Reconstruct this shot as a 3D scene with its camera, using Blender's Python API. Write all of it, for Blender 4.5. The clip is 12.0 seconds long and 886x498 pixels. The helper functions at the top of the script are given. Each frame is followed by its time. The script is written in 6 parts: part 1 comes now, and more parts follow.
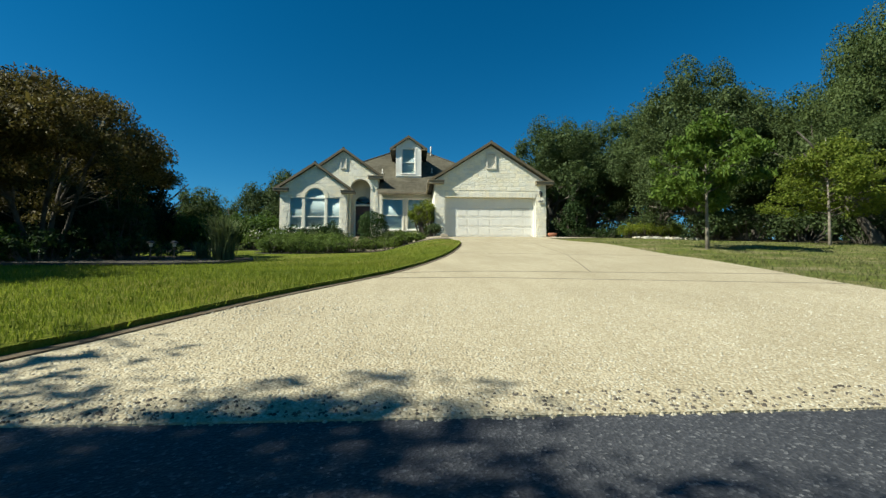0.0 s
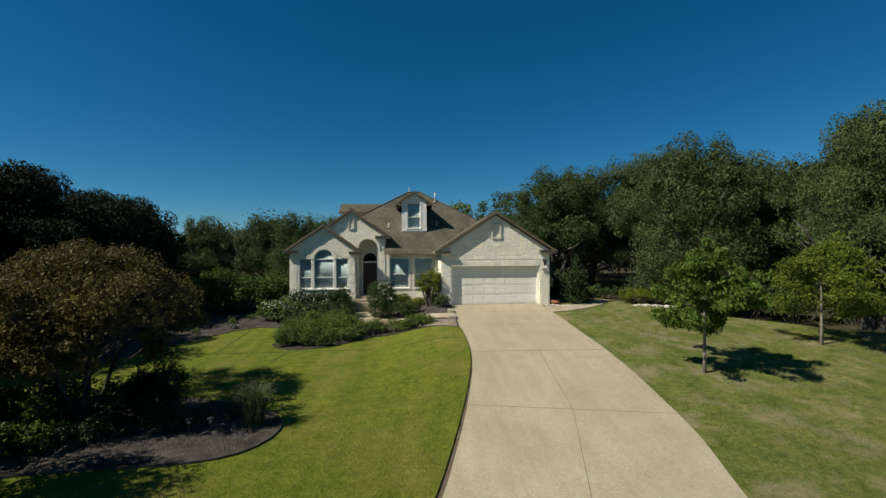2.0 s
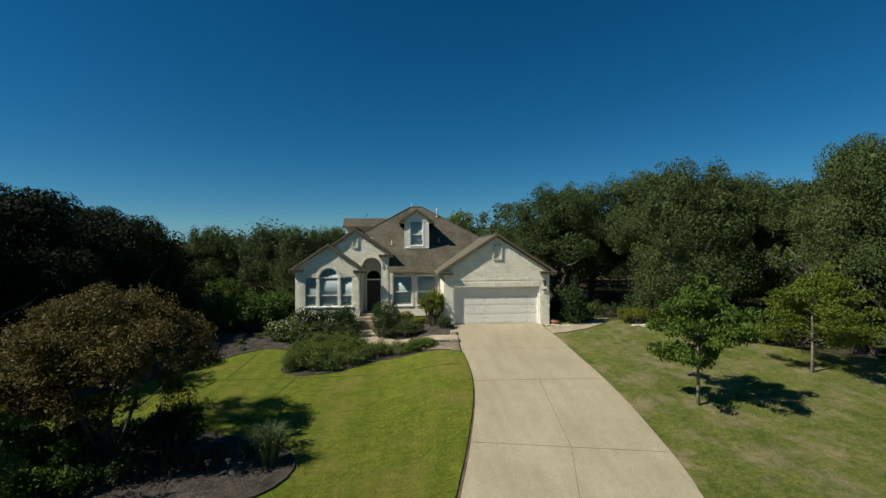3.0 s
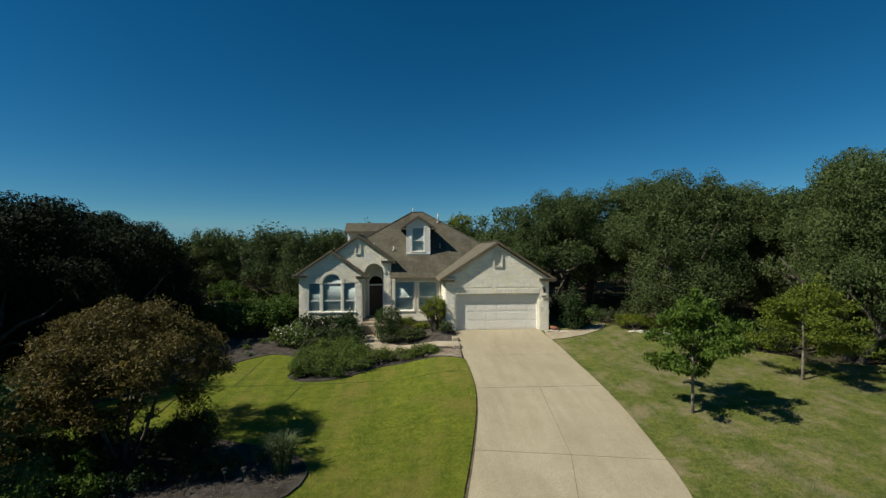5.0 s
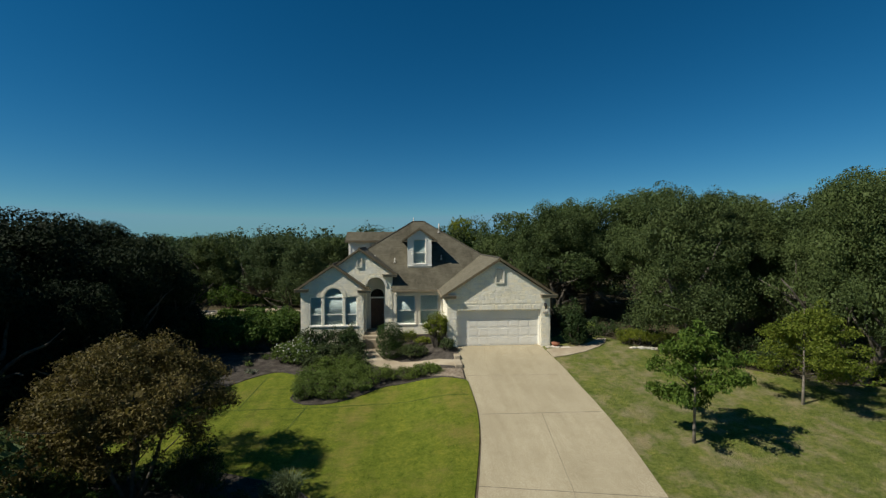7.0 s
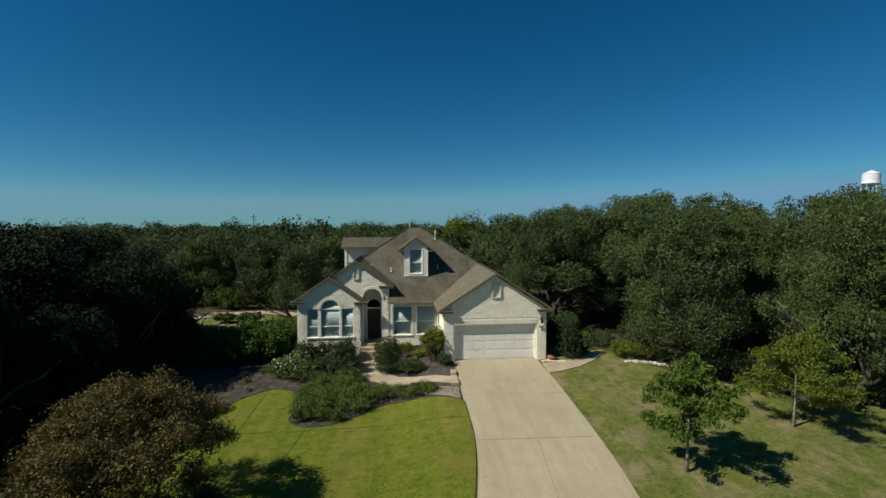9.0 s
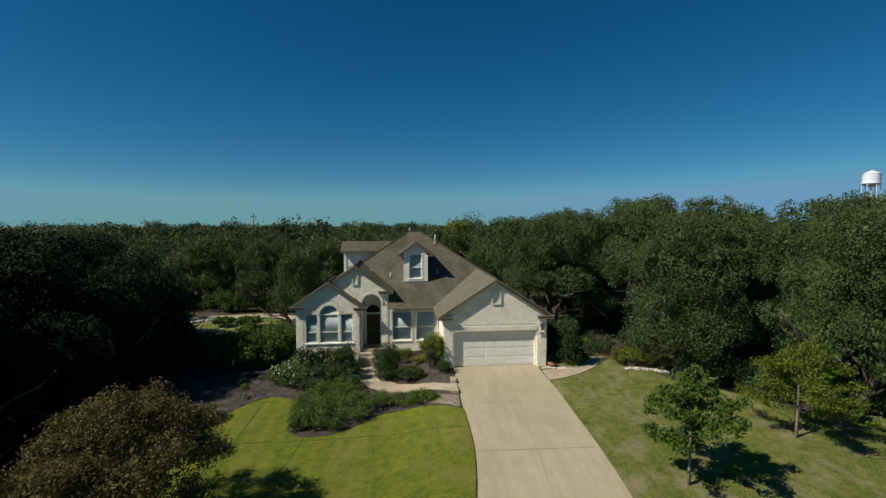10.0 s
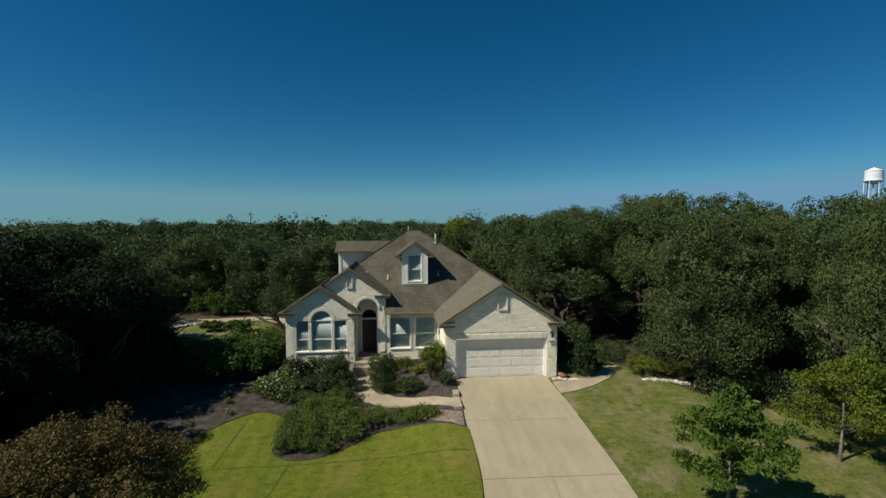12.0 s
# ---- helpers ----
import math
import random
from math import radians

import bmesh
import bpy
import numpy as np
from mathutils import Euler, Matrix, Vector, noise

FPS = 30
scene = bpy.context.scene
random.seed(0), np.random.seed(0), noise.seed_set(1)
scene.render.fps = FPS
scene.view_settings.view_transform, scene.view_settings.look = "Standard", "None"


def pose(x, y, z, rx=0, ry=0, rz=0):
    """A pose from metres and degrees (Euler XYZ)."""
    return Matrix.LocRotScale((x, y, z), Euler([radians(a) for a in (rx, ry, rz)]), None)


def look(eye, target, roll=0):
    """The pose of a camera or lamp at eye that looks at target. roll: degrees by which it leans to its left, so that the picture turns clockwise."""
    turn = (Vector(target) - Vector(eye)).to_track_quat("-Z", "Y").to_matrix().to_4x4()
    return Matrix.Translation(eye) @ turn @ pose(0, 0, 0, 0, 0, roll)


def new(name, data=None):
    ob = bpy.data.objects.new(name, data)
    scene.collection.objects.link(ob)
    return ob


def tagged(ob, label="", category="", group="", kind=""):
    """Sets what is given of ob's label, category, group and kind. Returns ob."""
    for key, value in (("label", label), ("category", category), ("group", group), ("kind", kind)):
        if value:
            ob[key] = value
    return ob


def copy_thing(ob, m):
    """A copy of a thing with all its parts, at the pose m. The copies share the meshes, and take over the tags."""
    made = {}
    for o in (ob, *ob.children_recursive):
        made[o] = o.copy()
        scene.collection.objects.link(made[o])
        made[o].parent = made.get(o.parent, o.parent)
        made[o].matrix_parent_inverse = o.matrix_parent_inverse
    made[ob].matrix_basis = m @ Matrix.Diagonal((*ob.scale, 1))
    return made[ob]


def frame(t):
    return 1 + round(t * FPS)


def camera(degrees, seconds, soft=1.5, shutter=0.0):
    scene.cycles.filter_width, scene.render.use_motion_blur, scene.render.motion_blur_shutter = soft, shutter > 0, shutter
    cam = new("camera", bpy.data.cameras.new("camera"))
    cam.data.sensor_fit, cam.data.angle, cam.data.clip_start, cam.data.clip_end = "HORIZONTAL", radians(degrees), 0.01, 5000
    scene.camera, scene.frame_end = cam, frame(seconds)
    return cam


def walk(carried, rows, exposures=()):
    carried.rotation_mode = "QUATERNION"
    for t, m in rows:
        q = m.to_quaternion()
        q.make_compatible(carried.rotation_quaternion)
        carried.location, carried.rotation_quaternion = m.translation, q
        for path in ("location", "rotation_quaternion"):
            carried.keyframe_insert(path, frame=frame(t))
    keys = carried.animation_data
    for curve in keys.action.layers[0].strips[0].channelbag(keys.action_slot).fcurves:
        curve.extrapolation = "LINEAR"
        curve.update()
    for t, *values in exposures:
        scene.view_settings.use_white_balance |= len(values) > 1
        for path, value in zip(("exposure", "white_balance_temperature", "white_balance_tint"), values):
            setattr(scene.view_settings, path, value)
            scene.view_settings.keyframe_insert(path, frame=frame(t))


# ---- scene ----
cam = camera(89.52, 12.0, 1.4)
ROWS = [
    (0.0, -4.351, -25.025, -2.057, -3.74, 3.14, -0.02),
    (0.5, -4.461, -25.268, -0.971, -3.79, 2.72, -0.06),
    (1.0, -4.596, -25.488, 0.365, -3.83, 2.14, 0.10),
    (1.5, -4.747, -25.725, 1.684, -3.90, 1.36, 0.30),
    (2.0, -4.834, -25.942, 2.866, -3.85, 0.86, 0.42),
    (2.5, -4.895, -26.277, 3.844, -3.77, 0.58, 0.46),
    (3.0, -4.999, -26.559, 4.343, -3.82, 0.38, 0.43),
    (5.0, -5.303, -27.105, 4.905, -4.16, 0.13, 0.28),
    (5.5, -5.323, -27.141, 5.113, -4.22, 0.06, 0.30),
    (6.0, -5.358, -27.163, 5.479, -4.26, -0.21, 0.25),
    (6.5, -5.429, -27.058, 5.868, -4.34, -0.48, 0.24),
    (7.0, -5.468, -27.063, 6.401, -4.30, -0.93, 0.24),
    (7.5, -5.531, -26.985, 6.909, -4.41, -1.32, 0.34),
    (9.5, -5.527, -26.900, 8.548, -4.94, -3.15, 0.15),
    (10.0, -5.502, -26.719, 8.682, -4.89, -3.10, 0.12),
    (10.5, -5.474, -26.247, 8.661, -4.94, -2.89, 0.14),
    (11.0, -5.476, -25.721, 8.628, -4.95, -2.83, 0.13),
    (11.5, -5.459, -25.140, 8.621, -5.02, -2.91, 0.14),
    (12.0, -5.440, -24.516, 8.745, -4.99, -3.38, 0.17),
]
EXPOSURE = [(0.0, 0.72, 6350, 3), (0.5, 0.53, 6400, 6), (1.0, 0.36, 6450, 8), (1.5, 0.26, 6500, 10), (2.0, 0.17, 6500, 10), (2.5, 0.12, 6500, 10), (3.0, 0.1, 6500, 10), (7.0, 0.05, 6500, 10), (12.0, -0.01, 6500, 10)]
walk(cam, [(t, pose(x, y, z, 90 + pitch, roll, yaw)) for t, x, y, z, yaw, pitch, roll in ROWS], EXPOSURE)


# ---- light ----
SUN_TO = Vector((-0.94, -0.325, 1.0)).normalized()
world = bpy.data.worlds.new("world")
scene.world = world
world.use_nodes = True
wn = world.node_tree
sky = wn.nodes.new("ShaderNodeTexSky")
sky.sky_type = "NISHITA"
sky.sun_disc = False
sky.sun_elevation = math.asin(SUN_TO.z)
sky.sun_rotation = math.atan2(SUN_TO.x, SUN_TO.y)
sky.altitude = 1500
sky.air_density = 1.0
sky.dust_density = 0.0
sky.ozone_density = 10.0
deep = wn.nodes.new("ShaderNodeHueSaturation")
deep.inputs["Saturation"].default_value = 1.2
wn.links.new(sky.outputs[0], deep.inputs["Color"])
teal = wn.nodes.new("ShaderNodeMix")
teal.data_type, teal.blend_type = "RGBA", "MULTIPLY"
teal.inputs[0].default_value = 1.0
teal.inputs[7].default_value = (0.96, 1.04, 0.82, 1)
wn.links.new(deep.outputs[0], teal.inputs[6])
pale = wn.nodes.new("ShaderNodeMix")
pale.data_type, pale.blend_type = "RGBA", "DARKEN"
pale.inputs[0].default_value = 1.0
pale.inputs[7].default_value = (2.05, 4.42, 6.6, 1)
wn.links.new(teal.outputs[2], pale.inputs[6])
wn.links.new(pale.outputs[2], wn.nodes["Background"].inputs[0])
wn.nodes["Background"].inputs[1].default_value = 0.071
sun = new("sun", bpy.data.lights.new("sun", "SUN"))
sun.data.energy = 5.15
sun.data.angle = radians(0.53)
sun.data.color = (1.0, 0.96, 0.86)
sun.matrix_world = look((0, 0, 60), Vector((0, 0, 60)) - SUN_TO)


# ---- materials ----
def node_material(name, rough=0.8, metallic=0.0, spec=0.3):
    m = bpy.data.materials.new(name)
    m.use_nodes = True
    b = m.node_tree.nodes["Principled BSDF"]
    b.inputs["Roughness"].default_value = rough
    b.inputs["Metallic"].default_value = metallic
    b.inputs["Specular IOR Level"].default_value = spec
    return m, m.node_tree, b


def add(nt, kind, **props):
    n = nt.nodes.new(kind)
    for k, v in props.items():
        n.inputs[k].default_value = v
    return n


def coords(nt, scale=1.0, obj=False):
    g = nt.nodes.new("ShaderNodeTexCoord") if obj else nt.nodes.new("ShaderNodeNewGeometry")
    mp = nt.nodes.new("ShaderNodeMapping")
    mp.inputs["Scale"].default_value = (scale, scale, scale) if isinstance(scale, (int, float)) else scale
    nt.links.new(g.outputs["Object" if obj else "Position"], mp.inputs[0])
    return mp.outputs[0]


def noise_out(nt, scale, detail=4.0, rough=0.6, vec=None):
    n = add(nt, "ShaderNodeTexNoise", Scale=scale, Detail=detail, Roughness=rough)
    nt.links.new(vec or coords(nt), n.inputs["Vector"])
    return n.outputs["Fac"]


def ramp(nt, fac, stops):
    r = nt.nodes.new("ShaderNodeValToRGB")
    while len(r.color_ramp.elements) < len(stops):
        r.color_ramp.elements.new(0.5)
    for e, (p, c) in zip(r.color_ramp.elements, stops):
        e.position, e.color = p, (*c, 1)
    nt.links.new(fac, r.inputs[0])
    return r.outputs[0]


def mix(nt, a, b, fac, mode="MIX"):
    m = nt.nodes.new("ShaderNodeMix")
    m.data_type, m.blend_type = "RGBA", mode
    for sock, v in ((m.inputs[0], fac), (m.inputs[6], a), (m.inputs[7], b)):
        if isinstance(v, (int, float)):
            sock.default_value = v
        elif isinstance(v, tuple):
            sock.default_value = (*v, 1)
        else:
            nt.links.new(v, sock)
    return m.outputs[2]


def bump(nt, b, height, strength=0.4, dist=0.02):
    n = add(nt, "ShaderNodeBump", Strength=strength, Distance=dist)
    nt.links.new(height, n.inputs["Height"])
    nt.links.new(n.outputs[0], b.inputs["Normal"])


def two_scale(name, dark, mid, light, big=0.6, fine=25.0, rough=0.85, bump_s=0.4, dist=0.02, spec=0.3, metallic=0.0, random_amt=0.0):
    """A surface that varies at a large and at a fine scale, and from piece to piece."""
    m, nt, b = node_material(name, rough, metallic, spec)
    f1, f2 = noise_out(nt, big), noise_out(nt, fine, 6.0, 0.7)
    base = ramp(nt, f1, [(0.3, dark), (0.5, mid), (0.72, light)])
    grain = ramp(nt, f2, [(0.25, (0.62, 0.62, 0.62)), (0.75, (1.25, 1.25, 1.25))])
    col = mix(nt, base, grain, 0.55, "MULTIPLY")
    if random_amt:
        oi = nt.nodes.new("ShaderNodeObjectInfo")
        tint = ramp(nt, oi.outputs["Random"], [(0.0, (1 - random_amt,) * 3), (0.6, (1.0, 0.99, 0.96)), (1.0, (1 + random_amt * 0.4, 1.0, 0.9))])
        col = mix(nt, col, tint, 1.0, "MULTIPLY")
    nt.links.new(col, b.inputs["Base Color"])
    bump(nt, b, f2, bump_s, dist)
    return m


def leaf_material(name, dark, mid, light, big=1.2, trans=0.35, rough=0.6, spec=0.14):
    m, nt, b = node_material(name, rough, 0.0, spec)
    g = nt.nodes.new("ShaderNodeNewGeometry")
    per = ramp(nt, g.outputs["Random Per Island"], [(0.0, dark), (0.5, mid), (1.0, light)])
    patch = ramp(nt, noise_out(nt, big, 3.0), [(0.3, (0.62, 0.66, 0.6)), (0.7, (1.25, 1.2, 1.1))])
    col = mix(nt, per, patch, 0.8, "MULTIPLY")
    oi = nt.nodes.new("ShaderNodeObjectInfo")
    tint = ramp(nt, oi.outputs["Random"], [(0.0, (0.8, 0.82, 0.8)), (0.5, (1.0, 1.0, 1.0)), (1.0, (1.2, 1.12, 0.9))])
    col = mix(nt, col, tint, 0.8, "MULTIPLY")
    nt.links.new(col, b.inputs["Base Color"])
    tr = nt.nodes.new("ShaderNodeBsdfTranslucent")
    nt.links.new(mix(nt, col, (1.0, 1.05, 0.5), 0.5, "MULTIPLY"), tr.inputs[0])
    ms = nt.nodes.new("ShaderNodeMixShader")
    ms.inputs[0].default_value = trans
    nt.links.new(b.outputs[0], ms.inputs[1])
    nt.links.new(tr.outputs[0], ms.inputs[2])
    nt.links.new(ms.outputs[0], nt.nodes["Material Output"].inputs[0])
    return m


M_STONE = two_scale("limestone", (0.82, 0.765, 0.61), (0.90, 0.845, 0.69), (0.93, 0.89, 0.77), 1.3, 18, 0.9, 0.5, 0.02, 0.2, random_amt=0.1)
M_MORTAR = two_scale("mortar", (0.71, 0.66, 0.51), (0.79, 0.74, 0.59), (0.85, 0.80, 0.66), 1.0, 30, 0.95, 0.5, 0.02, 0.1)
M_RENDER = two_scale("cream_render", (0.62, 0.57, 0.45), (0.70, 0.65, 0.53), (0.76, 0.72, 0.60), 0.8, 40, 0.9, 0.2, 0.01, 0.2)
M_TRIM = two_scale("brown_trim", (0.10, 0.077, 0.042), (0.135, 0.105, 0.06), (0.17, 0.135, 0.08), 0.9, 22, 0.6, 0.15, 0.005, 0.4)
M_WHITE = two_scale("white_paint", (0.81, 0.77, 0.66), (0.88, 0.84, 0.73), (0.91, 0.88, 0.78), 0.7, 30, 0.45, 0.08, 0.004, 0.4)
M_GUTTER = two_scale("gutter_paint", (0.17, 0.135, 0.085), (0.22, 0.18, 0.115), (0.27, 0.225, 0.15), 0.8, 25, 0.5, 0.1, 0.004, 0.4)
# Near-black inside surfaces put the shade of unlit rooms into the colour.
M_UNLIT = two_scale("unlit_interior", (0.015, 0.014, 0.012), (0.03, 0.028, 0.025), (0.05, 0.045, 0.04), 0.8, 10, 0.9, 0.1)
M_CURTAIN = two_scale("curtain_cloth", (0.58, 0.63, 0.62), (0.68, 0.72, 0.71), (0.75, 0.78, 0.77), 1.4, 30, 0.9, 0.2, 0.01, 0.1)
M_DOORWOOD = two_scale("stained_door_wood", (0.045, 0.018, 0.008), (0.075, 0.03, 0.013), (0.11, 0.045, 0.02), 3.0, 45, 0.4, 0.3, 0.01, 0.5)
M_MULCH = two_scale("bark_mulch", (0.038, 0.031, 0.026), (0.07, 0.06, 0.049), (0.125, 0.108, 0.088), 2.2, 26, 0.95, 1.0, 0.05, 0.1)
M_PEBBLE = two_scale("river_pebbles", (0.20, 0.15, 0.10), (0.30, 0.24, 0.17), (0.42, 0.36, 0.28), 6, 60, 0.9, 1.0, 0.04, 0.2)
M_BARK = two_scale("grey_bark", (0.06, 0.05, 0.04), (0.11, 0.095, 0.075), (0.17, 0.15, 0.12), 3, 30, 0.95, 0.9, 0.03, 0.1)
M_PALEBARK = two_scale("pale_bark", (0.14, 0.12, 0.095), (0.22, 0.19, 0.15), (0.32, 0.28, 0.23), 4, 30, 0.9, 0.6, 0.02, 0.1)
M_ROCK = two_scale("pale_rock", (0.38, 0.34, 0.27), (0.55, 0.51, 0.43), (0.70, 0.67, 0.59), 2.5, 22, 0.95, 0.8, 0.03, 0.2, random_amt=0.2)
M_ROCKCHIP = two_scale("mulch_chip", (0.05, 0.042, 0.034), (0.10, 0.086, 0.07), (0.20, 0.18, 0.15), 9, 60, 0.95, 0.5, 0.01, 0.1)
M_EDGING = two_scale("steel_edging", (0.035, 0.032, 0.028), (0.06, 0.055, 0.048), (0.09, 0.08, 0.07), 2, 40, 0.7, 0.3, 0.005, 0.3)
M_LAMP = two_scale("black_iron", (0.012, 0.012, 0.012), (0.02, 0.02, 0.02), (0.035, 0.033, 0.03), 3, 40, 0.45, 0.1, 0.003, 0.5)
M_PIPE = two_scale("vent_pipe", (0.40, 0.37, 0.31), (0.48, 0.45, 0.38), (0.55, 0.52, 0.45), 3, 30, 0.6, 0.1, 0.003, 0.4)
M_CLAY = two_scale("terracotta", (0.20, 0.075, 0.04), (0.28, 0.11, 0.06), (0.36, 0.16, 0.09), 4, 30, 0.85, 0.3, 0.01, 0.3)
M_TANK = two_scale("white_tank_paint", (0.66, 0.67, 0.68), (0.76, 0.77, 0.78), (0.82, 0.83, 0.84), 0.1, 2, 0.5, 0.05, 0.01, 0.4)

L_OAK = leaf_material("oak_leaves", (0.054, 0.081, 0.028), (0.080, 0.115, 0.040), (0.112, 0.150, 0.058), 0.5, 0.32)
# Cedar leaves darkened far past their own green, to stand for shade.
L_SHADECEDAR = leaf_material("shaded_cedar_leaves", (0.010, 0.017, 0.008), (0.016, 0.026, 0.011), (0.025, 0.036, 0.016), 0.5, 0.08, 0.7, 0.08)
L_WOODS = leaf_material("woodland_leaves", (0.032, 0.052, 0.019), (0.053, 0.080, 0.030), (0.086, 0.115, 0.045), 0.12, 0.2)
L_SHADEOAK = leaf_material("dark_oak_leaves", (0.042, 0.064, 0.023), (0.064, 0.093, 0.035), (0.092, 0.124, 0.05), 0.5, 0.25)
L_CRAPE = leaf_material("bronze_leaves", (0.060, 0.047, 0.016), (0.108, 0.086, 0.028), (0.165, 0.137, 0.050), 1.3, 0.25)
L_YOUNG = leaf_material("young_leaves", (0.056, 0.104, 0.02), (0.088, 0.15, 0.029), (0.13, 0.195, 0.044), 1.5, 0.4)
L_LIME = leaf_material("yellow_green_leaves", (0.105, 0.142, 0.02), (0.162, 0.205, 0.03), (0.225, 0.25, 0.044), 1.0, 0.5)
L_LIMEDARK = leaf_material("olive_green_leaves", (0.09, 0.13, 0.018), (0.14, 0.185, 0.028), (0.2, 0.235, 0.042), 1.0, 0.45)
L_SHRUB = leaf_material("shrub_leaves", (0.066, 0.098, 0.022), (0.106, 0.155, 0.036), (0.17, 0.225, 0.06), 3.0)
L_HEDGE = leaf_material("hedge_leaves", (0.034, 0.068, 0.012), (0.06, 0.108, 0.02), (0.11, 0.165, 0.035), 1.0)
L_DUSKY = leaf_material("dusky_leaves", (0.038, 0.058, 0.022), (0.06, 0.085, 0.034), (0.09, 0.12, 0.05), 2.0)
L_BOX = leaf_material("boxwood_leaves", (0.022, 0.042, 0.014), (0.036, 0.066, 0.022), (0.058, 0.092, 0.032), 3.0)
L_CLIPPED = leaf_material("clipped_leaves", (0.026, 0.052, 0.012), (0.042, 0.078, 0.019), (0.066, 0.108, 0.028), 3.0)
L_SAGE = leaf_material("silver_leaves", (0.12, 0.15, 0.10), (0.19, 0.22, 0.16), (0.28, 0.30, 0.24), 2.5)
L_STRAW = leaf_material("grey_green_blades", (0.07, 0.095, 0.055), (0.105, 0.14, 0.085), (0.15, 0.185, 0.12), 3.0)
L_PETAL = leaf_material("pale_petals", (0.45, 0.46, 0.50), (0.60, 0.60, 0.64), (0.70, 0.70, 0.72), 3.0, 0.3)


def ground_material(name, cols, dry, amount, patch=0.35):
    m, nt, b = node_material(name, 0.95, 0.0, 0.1)
    f1 = noise_out(nt, patch, 7.0, 0.72)
    f2 = noise_out(nt, 9.0, 6.0, 0.75)
    f3 = noise_out(nt, 60.0, 4.0, 0.7)
    base = ramp(nt, f2, [(0.36, cols[0]), (0.5, cols[1]), (0.64, cols[2])])
    f4 = noise_out(nt, 2.4, 5.0, 0.7)
    base = mix(nt, base, ramp(nt, f4, [(0.30, (0.56, 0.70, 0.52)), (0.5, (1.0, 1.0, 1.0)), (0.70, (1.3, 1.18, 1.12))]), 0.85, "MULTIPLY")
    drymap = ramp(nt, f1, [(amount - 0.07, (0, 0, 0)), (amount + 0.10, (1, 1, 1))])
    drycol = ramp(nt, f3, [(0.3, dry[0]), (0.7, dry[1])])
    col = mix(nt, base, drycol, drymap)
    col = mix(nt, col, ramp(nt, f3, [(0.3, (0.6, 0.6, 0.6)), (0.7, (1.3, 1.3, 1.3))]), 0.7, "MULTIPLY")
    swath = noise_out(nt, 1.0, 3.0, 0.55, coords(nt, (1.9, 0.16, 1.0)))
    col = mix(nt, col, ramp(nt, swath, [(0.35, (0.86, 0.90, 0.84)), (0.5, (1.0, 1.0, 1.0)), (0.65, (1.14, 1.09, 1.05))]), 0.9, "MULTIPLY")
    tuft = noise_out(nt, 1.0, 5.0, 0.7, coords(nt, (1.4, 4.5, 1.0)))
    col = mix(nt, col, ramp(nt, tuft, [(0.36, (0.84, 0.86, 0.80)), (0.62, (1.08, 1.06, 1.04))]), 0.8, "MULTIPLY")
    nt.links.new(col, b.inputs["Base Color"])
    bump(nt, b, f3, 0.8, 0.05)
    return m


M_LAWN = ground_material("green_lawn", [(0.095, 0.125, 0.014), (0.143, 0.171, 0.02), (0.183, 0.205, 0.032)], [(0.185, 0.165, 0.038), (0.235, 0.205, 0.055)], 0.58)
M_DRYLAWN = ground_material("dry_lawn", [(0.085, 0.112, 0.02), (0.132, 0.156, 0.034), (0.188, 0.20, 0.059)], [(0.20, 0.17, 0.085), (0.32, 0.275, 0.16)], 0.54, 0.8)
M_LITTER = ground_material("leaf_litter", [(0.05, 0.042, 0.025), (0.075, 0.062, 0.038), (0.10, 0.085, 0.05)], [(0.05, 0.065, 0.022), (0.07, 0.085, 0.03)], 0.6)
L_GRASS = leaf_material("grass_blades", (0.112, 0.154, 0.019), (0.172, 0.215, 0.03), (0.24, 0.265, 0.048), 0.8, 0.5)
L_DRYGRASS = leaf_material("dry_grass_blades", (0.09, 0.105, 0.032), (0.14, 0.15, 0.055), (0.24, 0.215, 0.11), 0.8, 0.35)


def aggregate_material():
    m, nt, b = node_material("exposed_aggregate", 0.9, 0.0, 0.2)
    v = add(nt, "ShaderNodeTexVoronoi", Scale=62.0)
    nt.links.new(coords(nt), v.inputs["Vector"])
    stone = ramp(nt, v.outputs["Color"], [(0.1, (0.36, 0.305, 0.20)), (0.4, (0.42, 0.365, 0.25)), (0.65, (0.47, 0.415, 0.295)), (0.95, (0.53, 0.48, 0.365))])
    gap = ramp(nt, v.outputs["Distance"], [(0.25, (1, 1, 1)), (0.75, (0.72, 0.69, 0.62))])
    col = mix(nt, stone, gap, 0.8, "MULTIPLY")
    stain = ramp(nt, noise_out(nt, 0.5, 6.0, 0.65), [(0.3, (0.86, 0.84, 0.80)), (0.6, (1.03, 1.02, 1.0))])
    col = mix(nt, col, stain, 0.8, "MULTIPLY")
    streak = ramp(nt, noise_out(nt, 1.0, 4.0, 0.6, coords(nt, (3.0, 0.35, 1.0))), [(0.35, (0.90, 0.89, 0.87)), (0.6, (1.02, 1.02, 1.02))])
    col = mix(nt, col, streak, 0.7, "MULTIPLY")
    nt.links.new(col, b.inputs["Base Color"])
    inv = nt.nodes.new("ShaderNodeMath")
    inv.operation = "SUBTRACT"
    inv.inputs[0].default_value = 1.0
    nt.links.new(v.outputs["Distance"], inv.inputs[1])
    bump(nt, b, inv.outputs[0], 0.6, 0.012)
    return m


